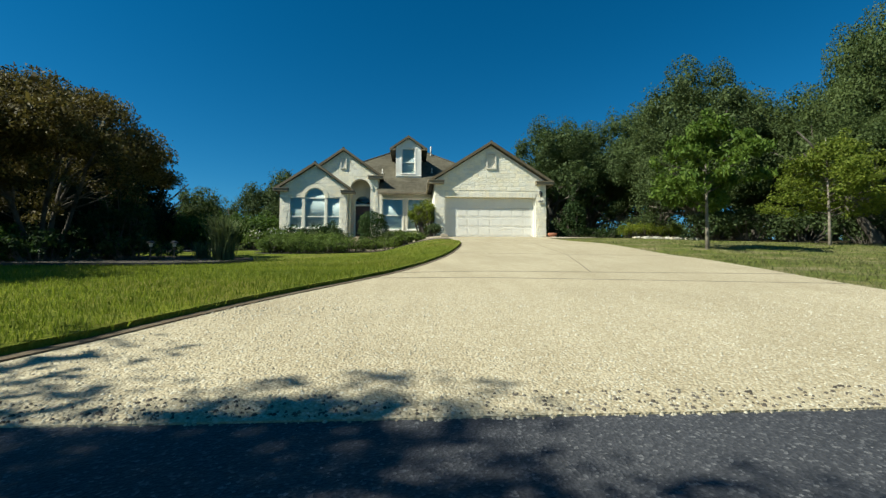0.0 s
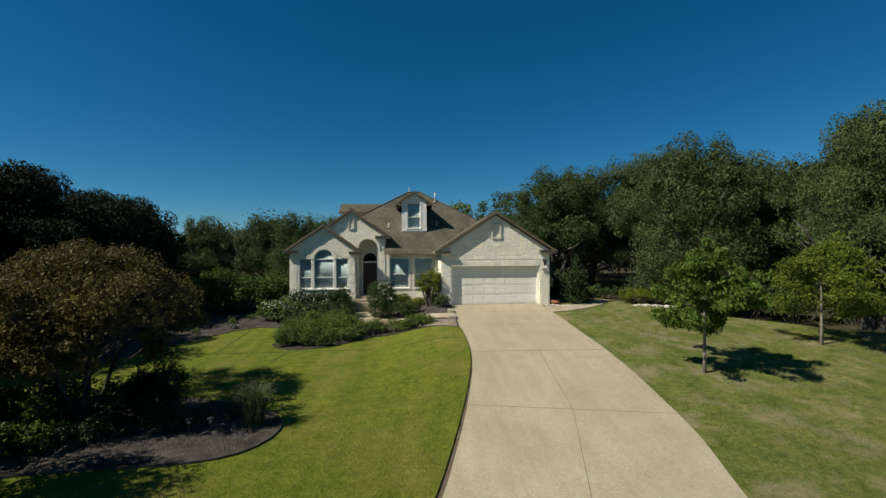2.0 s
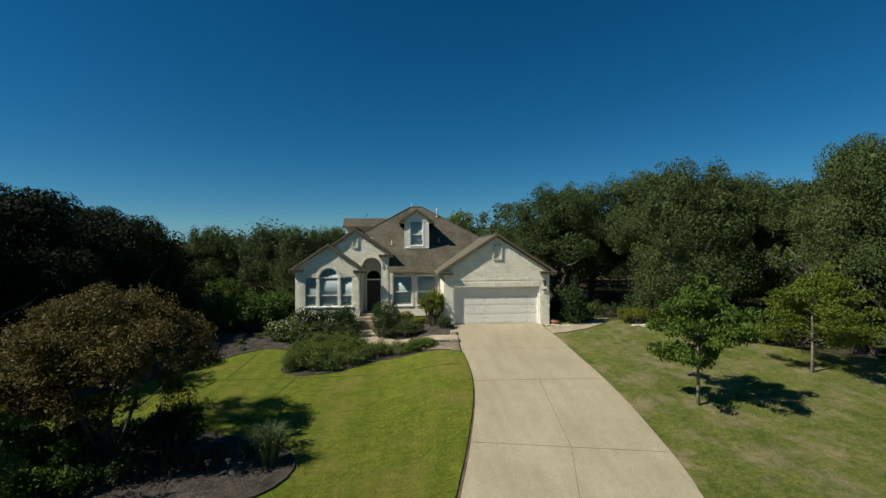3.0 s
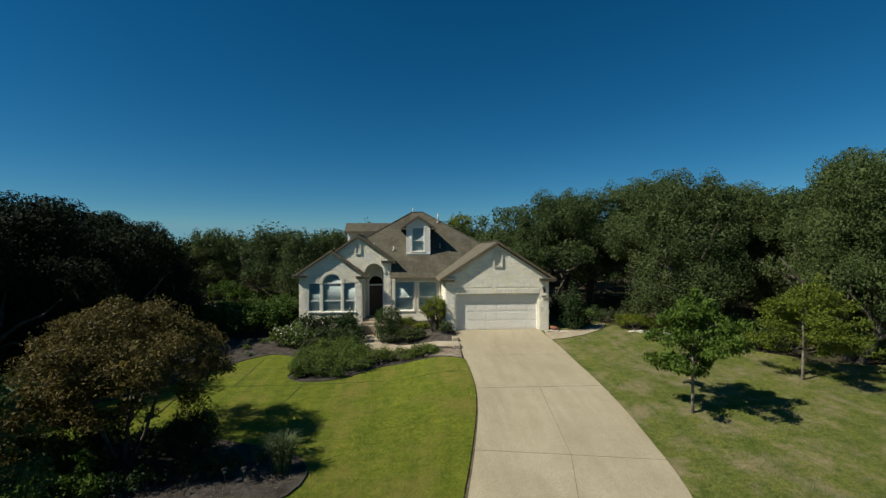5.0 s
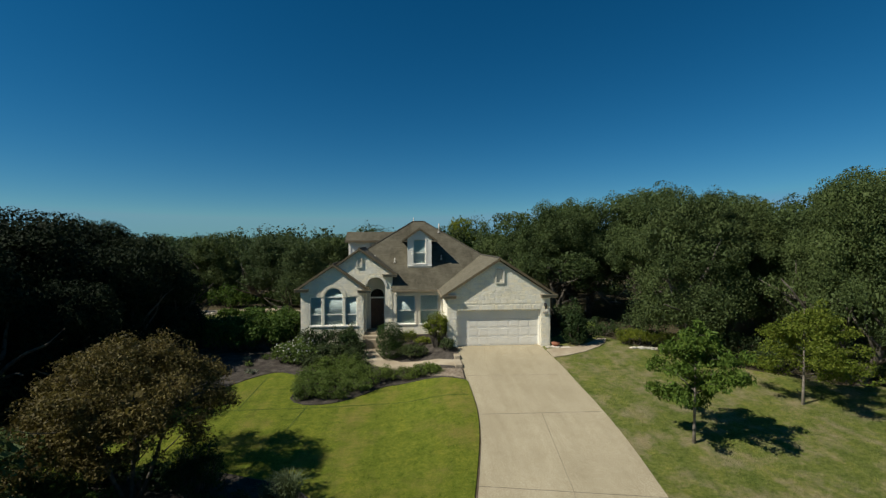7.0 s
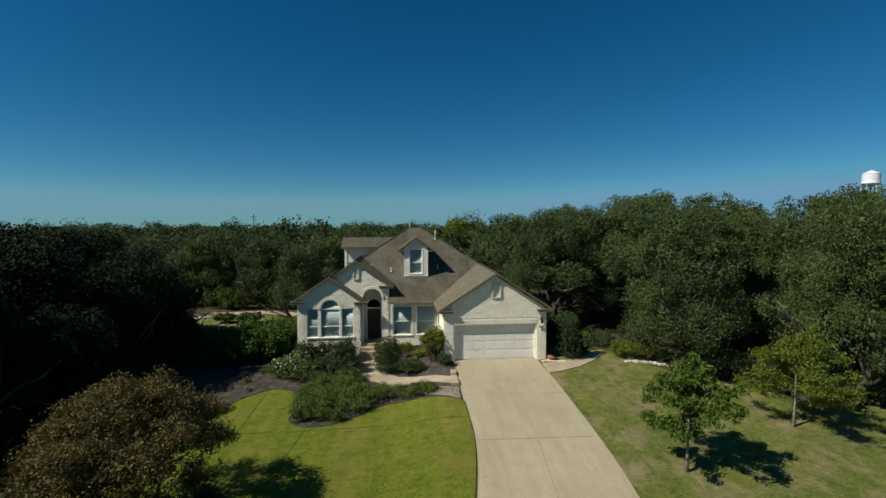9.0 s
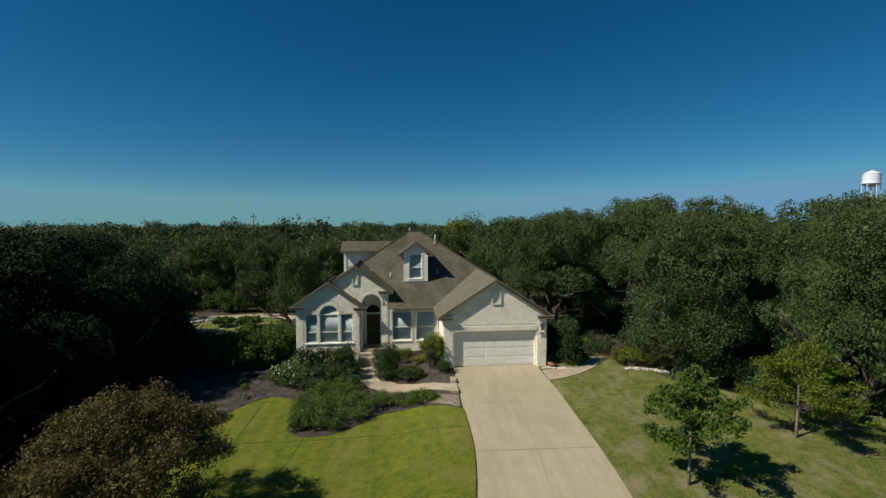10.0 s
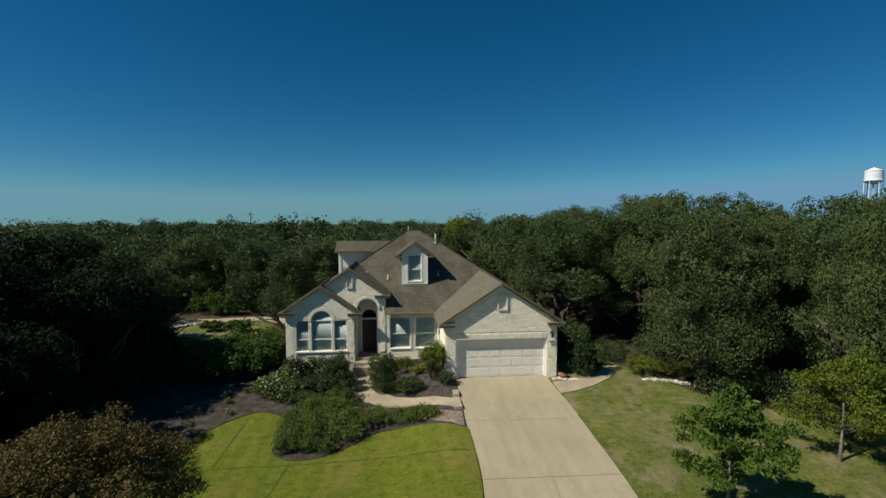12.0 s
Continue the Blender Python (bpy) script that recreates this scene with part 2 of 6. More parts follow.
def asphalt_material():
    m, nt, b = node_material("worn_asphalt", 0.75, 0.0, 0.4)
    v = add(nt, "ShaderNodeTexVoronoi", Scale=90.0)
    nt.links.new(coords(nt), v.inputs["Vector"])
    chips = ramp(nt, v.outputs["Color"], [(0.2, (0.026, 0.027, 0.030)), (0.75, (0.050, 0.051, 0.055)), (0.97, (0.15, 0.148, 0.145))])
    wear = ramp(nt, noise_out(nt, 0.8, 6.0, 0.65), [(0.3, (0.78, 0.78, 0.8)), (0.7, (1.2, 1.2, 1.2))])
    nt.links.new(mix(nt, chips, wear, 1.0, "MULTIPLY"), b.inputs["Base Color"])
    bump(nt, b, v.outputs["Distance"], 0.5, 0.008)
    return m


def shingle_material():
    m, nt, b = node_material("weathered_shingles", 0.92, 0.0, 0.2)
    br = add(nt, "ShaderNodeTexBrick", Scale=1.0)
    br.inputs["Color1"].default_value = (0.095, 0.092, 0.070, 1)
    br.inputs["Color2"].default_value = (0.128, 0.124, 0.096, 1)
    br.inputs["Mortar"].default_value = (0.060, 0.055, 0.042, 1)
    br.inputs["Mortar Size"].default_value = 0.012
    br.inputs["Brick Width"].default_value = 0.30
    br.inputs["Row Height"].default_value = 0.145
    tc = nt.nodes.new("ShaderNodeTexCoord")
    nt.links.new(tc.outputs["UV"], br.inputs["Vector"])
    old = ramp(nt, noise_out(nt, 0.45, 6.0, 0.7), [(0.32, (0.74, 0.74, 0.74)), (0.62, (1.12, 1.10, 1.06))])
    grit = ramp(nt, noise_out(nt, 70, 3.0, 0.7), [(0.3, (0.75, 0.75, 0.75)), (0.7, (1.25, 1.25, 1.25))])
    col = mix(nt, mix(nt, br.outputs["Color"], old, 0.9, "MULTIPLY"), grit, 0.7, "MULTIPLY")
    nt.links.new(col, b.inputs["Base Color"])
    bump(nt, b, br.outputs["Fac"], 0.5, 0.01)
    return m


def tab_material(name, stain, sun_tone=1.0):
    """Single shingle tabs: each its own shade, with old run-off stains and grit; the tone factor adds sunlight."""
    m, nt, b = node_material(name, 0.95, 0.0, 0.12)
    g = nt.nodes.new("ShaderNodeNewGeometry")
    tone = ramp(nt, g.outputs["Random Per Island"], [(k, tuple(v * sun_tone for v in c)) for k, c in ((0.0, (0.097, 0.087, 0.060)), (0.5, (0.108, 0.097, 0.068)), (1.0, (0.121, 0.109, 0.078)))])
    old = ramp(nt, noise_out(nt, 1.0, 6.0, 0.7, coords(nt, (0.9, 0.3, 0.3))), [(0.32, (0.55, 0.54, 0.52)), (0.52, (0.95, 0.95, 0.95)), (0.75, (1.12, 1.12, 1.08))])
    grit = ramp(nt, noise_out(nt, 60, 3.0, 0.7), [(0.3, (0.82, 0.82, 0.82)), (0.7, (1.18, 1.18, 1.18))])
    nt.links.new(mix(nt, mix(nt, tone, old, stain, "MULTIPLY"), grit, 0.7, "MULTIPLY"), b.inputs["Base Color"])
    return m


def glass_material():
    """A thin pane: clear, slightly green, and mirroring more towards grazing angles."""
    m, nt, b = node_material("window_glass", 0.02, 0.0, 0.6)
    clear = nt.nodes.new("ShaderNodeBsdfTransparent")
    clear.inputs[0].default_value = (0.88, 0.93, 0.92, 1)
    gl = add(nt, "ShaderNodeBsdfGlossy", Roughness=0.03)
    ms = nt.nodes.new("ShaderNodeMixShader")
    nt.links.new(add(nt, "ShaderNodeFresnel", IOR=1.45).outputs[0], ms.inputs[0])
    nt.links.new(clear.outputs[0], ms.inputs[1])
    nt.links.new(gl.outputs[0], ms.inputs[2])
    nt.links.new(ms.outputs[0], nt.nodes["Material Output"].inputs[0])
    return m


# The second tabs are less stained, and brightened for sun on the gable slopes.
M_AGG, M_ASPHALT, M_SHINGLE, M_GLASS, M_TAB, M_TABLIT = aggregate_material(), asphalt_material(), shingle_material(), glass_material(), tab_material("stained_shingles", 1.0), tab_material("sunlit_clean_shingles", 0.3, 1.3)
M_SOIL = two_scale("bare_soil", (0.09, 0.065, 0.04), (0.14, 0.105, 0.07), (0.19, 0.15, 0.10), 2.0, 40, 0.95, 0.8, 0.03, 0.1)
M_TURFLINE = two_scale("turf_line", (0.055, 0.085, 0.014), (0.085, 0.115, 0.02), (0.12, 0.145, 0.03), 2.0, 40, 0.95, 0.3, 0.01, 0.1)
M_JOINT = two_scale("joint_filler", (0.13, 0.11, 0.076), (0.18, 0.152, 0.108), (0.23, 0.197, 0.146), 2.0, 40, 0.95, 0.3, 0.01, 0.1)
M_WALK = two_scale("walk_concrete", (0.30, 0.24, 0.16), (0.37, 0.305, 0.21), (0.44, 0.375, 0.27), 1.0, 40, 0.9, 0.3, 0.01, 0.2)


# ---- mesh tools ----
def to_mesh(name, bm, material, smooth=False):
    bmesh.ops.recalc_face_normals(bm, faces=bm.faces)
    me = bpy.data.meshes.new(name)
    bm.to_mesh(me)
    bm.free()
    for f in me.polygons if smooth else ():
        f.use_smooth = True
    me.materials.append(material)
    return me


def part(name, bm, material, parent=None, label="", smooth=False):
    ob = new(name, to_mesh(name, bm, material, smooth))
    if parent:
        ob.parent = parent
    if label:
        ob["label"] = label
    return ob


def thing(name, label, category, at=(0, 0, 0), group="", kind=""):
    ob = new(name)
    ob.empty_display_size = 0.2
    ob.location = at
    return tagged(ob, label, category, group, kind)


def box(bm, x0, x1, y0, y1, z0, z1, bevel=0.0):
    made = bmesh.ops.create_cube(bm, size=1.0)["verts"]
    for v in made:
        v.co = Vector((x0 + (v.co.x + 0.5) * (x1 - x0), y0 + (v.co.y + 0.5) * (y1 - y0), z0 + (v.co.z + 0.5) * (z1 - z0)))
    if bevel:
        edges = {e for v in made for e in v.link_edges}
        bmesh.ops.bevel(bm, geom=list(edges), offset=bevel, segments=1, affect="EDGES")
    return bm


def boxes(*dims, bevel=0.0):
    bm = bmesh.new()
    for d in dims:
        box(bm, *d, bevel=bevel)
    return bm


def slab(outline, holes, lift):
    """A flat shape with holes, given in two coordinates; lift turns (u, v, side) into a place, with side 0 in front and 1 behind."""
    from mathutils.geometry import tessellate_polygon
    loops = [outline, *holes]
    flat = [p for l in loops for p in l]
    tris = tessellate_polygon([[Vector((*p, 0)) for p in l] for l in loops])
    bm = bmesh.new()
    vs = [[bm.verts.new(lift(u, v, k)) for u, v in flat] for k in (0, 1)]
    for a, b, c in tris:
        for k in (0, 1):
            try:
                bm.faces.new((vs[k][a], vs[k][b], vs[k][c]))
            except ValueError:
                pass
    i = 0
    for l in loops:
        for j in range(len(l)):
            a, b = i + j, i + (j + 1) % len(l)
            bm.faces.new((vs[0][a], vs[0][b], vs[1][b], vs[1][a]))
        i += len(l)
    return bm


def arch(x0, x1, z0, spring, rise=None, n=14):
    """The outline of an opening with a round head."""
    c, r = (x0 + x1) / 2, (x1 - x0) / 2
    h = r if rise is None else rise
    return [(x0, z0), (x1, z0)] + [(c + r * math.cos(math.pi * k / n), spring + h * math.sin(math.pi * k / n)) for k in range(n + 1)]


def rect(x0, x1, z0, z1):
    return [(x0, z0), (x1, z0), (x1, z1), (x0, z1)]


def tube(bm, pts, radii, n=7):
    rings = []
    for i, (p, r) in enumerate(zip(pts, radii)):
        p = Vector(p)
        d = (Vector(pts[min(i + 1, len(pts) - 1)]) - Vector(pts[max(i - 1, 0)])).normalized()
        a = d.orthogonal().normalized() if abs(d.z) < 0.99 else Vector((1, 0, 0))
        b = d.cross(a)
        rings.append([bm.verts.new(p + r * (a * math.cos(2 * math.pi * k / n) + b * math.sin(2 * math.pi * k / n))) for k in range(n)])
    for u, v in zip(rings, rings[1:]):
        for k in range(n):
            bm.faces.new((u[k], u[(k + 1) % n], v[(k + 1) % n], v[k]))
    bm.faces.new(rings[0])
    bm.faces.new(rings[-1])
    return bm


def quads(name, verts, material, parent=None, label=""):
    """A mesh of loose faces out of an array of n x k corners."""
    n, k = verts.shape[:2]
    me = bpy.data.meshes.new(name)
    me.vertices.add(n * k)
    me.vertices.foreach_set("co", np.ascontiguousarray(verts, dtype=np.float32).ravel())
    me.loops.add(n * k)
    me.loops.foreach_set("vertex_index", np.arange(n * k, dtype=np.int32))
    me.polygons.add(n)
    me.polygons.foreach_set("loop_start", np.arange(0, n * k, k, dtype=np.int32))
    me.update(calc_edges=True)
    me.materials.append(material)
    ob = new(name, me)
    if parent:
        ob.parent = parent
    if label:
        ob["label"] = label
    return ob


def leaf_quads(rng, centres, out, size, aspect=0.55, spread=0.9, droop=0.0, tri=False):
    """Leaves at the centres, facing roughly outwards: pointed quads, or triangles where they are far off."""
    n = len(centres)
    nrm = out + rng.normal(0, spread, (n, 3))
    nrm /= np.linalg.norm(nrm, axis=1, keepdims=True) + 1e-9
    t = rng.normal(0, 1, (n, 3))
    t[:, 2] -= droop
    t -= nrm * (t * nrm).sum(1, keepdims=True)
    t /= np.linalg.norm(t, axis=1, keepdims=True) + 1e-9
    b = np.cross(nrm, t)
    s = size * rng.uniform(0.6, 1.4, (n, 1))
    t, b = t * s, b * s * aspect
    if tri:
        return np.stack([centres - t * 0.8 - b, centres + t, centres - t * 0.5 + b], 1)
    return np.stack([centres - t, centres - b * 0.9 + t * 0.1, centres + t, centres + b * 0.9 + t * 0.1], 1)


def blob_leaves(rng, blobs, per_area, size, aspect=0.55, shell=0.45, spread=0.8, droop=0.0, lumps=0.3, tri=False, fuzz=0.0):
    """Leaves in the outer shell of many overlapping clumps (x, y, z, rx, rz)."""
    out = []
    for x, y, z, rx, rz in blobs:
        n = max(8, int(per_area * rx * (rx + rz)))
        d = rng.normal(0, 1, (n, 3))
        d /= np.linalg.norm(d, axis=1, keepdims=True)
        wob = 1 + lumps * np.sin(5.1 * d[:, :1] + 3 * x) * np.sin(4.3 * d[:, 1:2] + 2 * y) + lumps * 0.5 * np.sin(9 * d[:, 2:3] + 4 * d[:, :1])
        r = (1 - shell * rng.random((n, 1)) ** 1.6) * wob * (1 + fuzz * rng.normal(0, 1, (n, 1)))
        c = np.array([x, y, z]) + d * r * np.array([rx, rx, rz])
        out.append(leaf_quads(rng, c, d + np.array([0, 0, 0.35]), size, aspect, spread, droop, tri))
    return np.concatenate(out)


LATTICE = np.random.default_rng(1234).random((32, 32, 32))


def cloud(p, cell):
    """Smooth noise, 0 to 1, at the points, with lumps about as large as cell."""
    q = p / cell
    i = np.floor(q).astype(int)
    f = q - i
    f = f * f * (3 - 2 * f)
    total = 0.0
    for dx in (0, 1):
        for dy in (0, 1):
            for dz in (0, 1):
                w = (f[:, 0] if dx else 1 - f[:, 0]) * (f[:, 1] if dy else 1 - f[:, 1]) * (f[:, 2] if dz else 1 - f[:, 2])
                total = total + w * LATTICE[(i[:, 0] + dx) % 32, (i[:, 1] + dy) % 32, (i[:, 2] + dz) % 32]
    return total


def foliage_field(p, cell):
    return 0.62 * cloud(p, cell) + 0.38 * cloud(p + 17.3, cell * 0.45)


def crown_leaves(rng, lobes, n, size, cell=0.9, gap=0.46, shell=0.5, aspect=0.6, spread=0.75, tri=True, core=0.1, droop=0.0, hang=0.25):
    """Leaves of a crown: the outer layer of a few large lobes (x, y, z, rx, rz), carved by noise into sprays, gaps and
    uneven edges, over a thin core of larger leaves added to block light inside."""
    lobes = np.array(lobes, float)
    area = lobes[:, 3] * (lobes[:, 3] + lobes[:, 4])
    pick = rng.choice(len(lobes), n * 4, p=area / area.sum())
    d = rng.normal(0, 1, (n * 4, 3))
    d /= np.linalg.norm(d, axis=1, keepdims=True)
    c, radii = lobes[pick, :3], lobes[pick][:, [3, 3, 4]]
    phase = rng.random(3) * 40
    swell = 0.74 + 0.52 * foliage_field(c + d * radii + phase, cell * 1.5)[:, None]
    depth = rng.random((n * 4, 1)) ** 1.4
    p = c + d * radii * (1 - shell * depth) * swell
    p[:, 2] -= hang * rng.random(n * 4) ** 2 * (1 - np.abs(d[:, 2]))
    f = foliage_field(p + phase, cell)
    keep = f > gap + 0.05 * rng.normal(0, 1, len(f))
    for x, y, z, rx, rz in lobes:
        inner = (((p - (x, y, z)) / (rx, rx, rz)) ** 2).sum(1)
        keep &= inner > (0.5 * (1 - shell)) ** 2
    p, d, f = p[keep][:n], d[keep][:n], f[keep][:n]
    e = 0.18 * cell
    slope = np.stack([f - foliage_field(p + phase + np.eye(3)[k] * e, cell) for k in range(3)], 1) / e
    out = leaf_quads(rng, p, d * 0.55 + slope * cell * 0.55 + np.array([0, 0, 0.45]), size, aspect, spread, droop, tri)
    m = int(n * core * 0.35)
    if m:
        pick = rng.choice(len(lobes), m, p=area / area.sum())
        d = rng.normal(0, 1, (m, 3))
        d /= np.linalg.norm(d, axis=1, keepdims=True)
        q = lobes[pick, :3] + d * lobes[pick][:, [3, 3, 4]] * rng.uniform(0.2, 0.55, (m, 1))
        out = np.concatenate([out, leaf_quads(rng, q, d, size * 2.4, 0.7, 1.0, 0.0, tri)])
    return out


# ---- the lie of the land ----
EAST = [(-60, -2.80), (-24, -2.765), (-22.5, -2.59), (-20.5, -2.335), (-17.3, -1.98), (-13.3, -1.6), (-8.5, -0.95), (-5, -0.62), (0, 0.0), (10, 0.1), (60, 0.5), (900, 1.0)]
WEST = [(-60, -2.80), (-24, -2.765), (-22.5, -2.59), (-20.5, -2.335), (-17.3, -2.09), (-15.2, -2.01), (-13, -1.81), (-5, -1.28), (0, -0.85), (10, -0.6), (60, -0.3), (900, 0.0)]


def profile(line, y):
    y = max(line[0][0], min(line[-1][0], y))
    for (a, u), (b, v) in zip(line, line[1:]):
        if y <= b:
            k = (y - a) / (b - a)
            return u + (v - u) * k
    return line[-1][1]


def soft_profile(line, y):
    return sum(profile(line, y + d) for d in (-1.0, -0.5, 0, 0.5, 1.0)) / 5 if y > -21 else profile(line, y)


def land(x, y):
    k = max(0.0, min(1.0, (x + 6.5) / 3.5))
    k = k * k * (3 - 2 * k)
    e, w = soft_profile(EAST, y), soft_profile(WEST, y)
    return e * k + w * (1 - k)


def inside(poly, x, y):
    hit = False
    for i in range(len(poly)):
        (x1, y1), (x2, y2) = poly[i], poly[i - 1]
        if (y1 > y) != (y2 > y) and x < (x2 - x1) * (y - y1) / (y2 - y1) + x1:
            hit = not hit
    return hit


def curve_through(pts, step=0.35, closed=True):
    """A smooth line through the points."""
    n, out = len(pts), []
    for i in range(n if closed else n - 1):
        p = [Vector(pts[(i + k) % n] if closed else pts[max(0, min(n - 1, i + k))]) for k in (-1, 0, 1, 2)]
        m = max(1, int((p[2] - p[1]).length / step))
        for j in range(m):
            t = j / m
            q = 0.5 * (2 * p[1] + (p[2] - p[0]) * t + (2 * p[0] - 5 * p[1] + 4 * p[2] - p[3]) * t * t + (3 * p[1] - p[0] - 3 * p[2] + p[3]) * t ** 3)
            out.append((q.x, q.y))
    if not closed:
        out.append(tuple(pts[-1]))
    return out


def sheet(name, outline, rise, material, thick=0.12, cell=0.6, jitter=0.0):
    """A thin sheet that follows the land inside an outline: a grid cut to the outline, with an edge."""
    from mathutils.geometry import delaunay_2d_cdt
    xs, ys = [p[0] for p in outline], [p[1] for p in outline]
    pts = [Vector(p) for p in outline]
    m = len(pts)
    x = min(xs) + cell / 2
    while x < max(xs):
        y = min(ys) + cell / 2
        while y < max(ys):
            if inside(outline, x, y):
                pts.append(Vector((x, y)))
            y += cell
        x += cell
    vs, _, fs, *_ = delaunay_2d_cdt(pts, [(i, (i + 1) % m) for i in range(m)], [list(range(m))], 1, 1e-4)
    bm = bmesh.new()
    top = [bm.verts.new((v.x, v.y, land(v.x, v.y) + rise + jitter * (random.random() - 0.5))) for v in vs]
    for f in fs:
        bm.faces.new([top[i] for i in f])
    rim = [e for e in bm.edges if e.is_boundary]
    down = bmesh.ops.extrude_edge_only(bm, edges=rim)["geom"]
    for v in down:
        if isinstance(v, bmesh.types.BMVert):
            v.co.z -= thick
    me = to_mesh(name, bm, material)
    for f in me.polygons:
        f.use_smooth = abs(f.normal.z) > 0.7
    rim_edges = {}
    for f in me.polygons:
        for k in f.edge_keys:
            rim_edges.setdefault(k, []).append(f.use_smooth)
    for e in me.edges:
        e.use_edge_sharp = len(set(rim_edges[e.key])) > 1
    return new(name, me)


# ---- ground ----
def axis(lo, hi, dense_lo, dense_hi, step):
    out, a = [], dense_lo
    while a <= dense_hi + 1e-6:
        out.append(a)
        a += step
    d, a = step, dense_hi
    while a < hi:
        d *= 1.5
        a += d
        out.append(a)
    d, a = step, dense_lo
    while a > lo:
        d *= 1.5
        a -= d
        out.insert(0, a)
    return out


def build_ground():
    xs, ys = axis(-1500, 1500, -34, 34, 1.0), axis(-400, 2200, -46, 40, 1.0)
    bm = bmesh.new()
    g = [[bm.verts.new((x, y, land(x, y) - 0.02)) for x in xs] for y in ys]
    for j in range(len(ys) - 1):
        for i in range(len(xs) - 1):
            bm.faces.new((g[j][i], g[j][i + 1], g[j + 1][i + 1], g[j + 1][i]))
    return tagged(new("ground", to_mesh("ground", bm, M_LITTER, True)), "brown leaf litter and earth under the trees", "ground", kind="structure")


build_ground()

DRIVE_LEFT = [(-2.62, 0.02), (-2.64, -3.0), (-2.62, -6.0), (-2.62, -8.0), (-2.83, -10.2), (-3.24, -12.5), (-3.62, -14.3), (-4.18, -16.6), (-4.63, -18.0), (-5.23, -19.4), (-5.88, -20.9), (-6.34, -22.0), (-6.68, -22.65), (-7.5, -23.08), (-9.0, -23.24)]
DRIVE_RIGHT = [(3.2, -23.2), (1.9, -22.6), (1.25, -21.6), (1.15, -20.4), (1.35, -19.0), (1.85, -17.0), (2.4, -14.8), (2.7, -12.2), (2.82, -9.5), (2.82, -6.0), (2.78, -3.5), (2.6, -1.2), (2.56, 0.02)]
drive_outline = curve_through(DRIVE_LEFT, 0.4, False) + curve_through(DRIVE_RIGHT, 0.4, False)
BED_FRONT = [(-2.68, -4.95), (-3.82, -4.34), (-5.2, -3.85), (-6.7, -3.9), (-8.0, -5.0), (-9.2, -5.72), (-10.5, -5.75), (-11.28, -5.0), (-11.1, -3.85), (-11.4, -2.4), (-12.1, -1.75), (-13.0, -1.55), (-14.0, -2.25), (-14.9, -3.4), (-15.6, -4.3), (-17.2, -6.9), (-20.0, -8.5)]
bed_line = curve_through(BED_FRONT, 0.4, False)
bed_outline = bed_line + [(-22, -4), (-22, 3.3), (-3.25, 3.6), (-2.66, 0.1), (-2.66, -2.5)]
ISLAND = [(-8.5, -13.2), (-8.5, -14.1), (-9.05, -14.85), (-10.0, -15.2), (-11.4, -15.3), (-13.0, -15.4), (-15.0, -15.7), (-17.0, -15.6), (-18.2, -14.2), (-17.8, -12.2), (-16.0, -11.2), (-13.5, -10.9), (-11.0, -11.6), (-9.3, -12.3)]
island_line = curve_through(ISLAND, 0.4)
LAWN_EDGE = [(x - 0.11 * min(1.0, max(0.0, (-y - 10) / 6)), y) for x, y in DRIVE_LEFT]
lawn_left = curve_through([(-2.6, -5.1), (-2.6, -8.0)] + LAWN_EDGE[4:12], 0.4, False) + [(-6.8, -22.62), (-7.55, -23.0), (-9.0, -23.2), (-26.0, -23.4), (-26.0, -9.5)] + list(reversed(bed_line))
lawn_right = [(2.6, 0.5), (2.82, -3.5), (2.86, -6.0), (2.86, -9.5), (2.74, -12.2), (2.44, -14.8), (1.89, -17.0), (1.39, -19.0), (1.19, -20.4), (1.29, -21.6), (1.9, -22.55), (3.2, -23.0), (30.0, -23.6), (30.0, -9.5), (15.5, -6.6), (10.0, -2.6), (8.5, -0.4), (7.2, 2.2), (4.5, 2.4)]
tagged(sheet("lawn_west", lawn_left, 0.10, M_LAWN, cell=0.7), "mown bright green front lawn", "lawn", kind="structure")
tagged(sheet("lawn_east", lawn_right, 0.02, M_DRYLAWN, cell=0.7), "patchy dry front lawn", "lawn", kind="structure")
tagged(sheet("driveway", drive_outline, 0.05, M_AGG, 0.2, 0.5), "tan exposed-aggregate concrete driveway", "driveway", kind="structure")
tagged(sheet("bed_by_house", bed_outline, 0.09, M_MULCH, 0.1, 0.4, 0.03), "dark bark-mulch planting bed before the house", "planting bed", kind="structure")
tagged(sheet("bed_island", island_line, 0.13, M_MULCH, 0.1, 0.4, 0.03), "dark bark-mulch island bed in the lawn", "planting bed", kind="structure")
tagged(sheet("road", [(-60, -23.0), (-40, -23.1), (-20, -23.15), (-6, -23.16), (0, -23.16), (20, -23.1), (60, -23.0), (60, -27.0), (-60, -27.0)], 0.042, M_ASPHALT, 0.15, 1.5), "dark worn asphalt street", "road", kind="structure")


# ---- the house ----
S = 0.642
EAVE_Y, EAVE_Z, RIDGE_Y = 3.35, 3.16, 11.09
house = thing("house", "single-storey cream limestone house with brown shingle roof", "house")


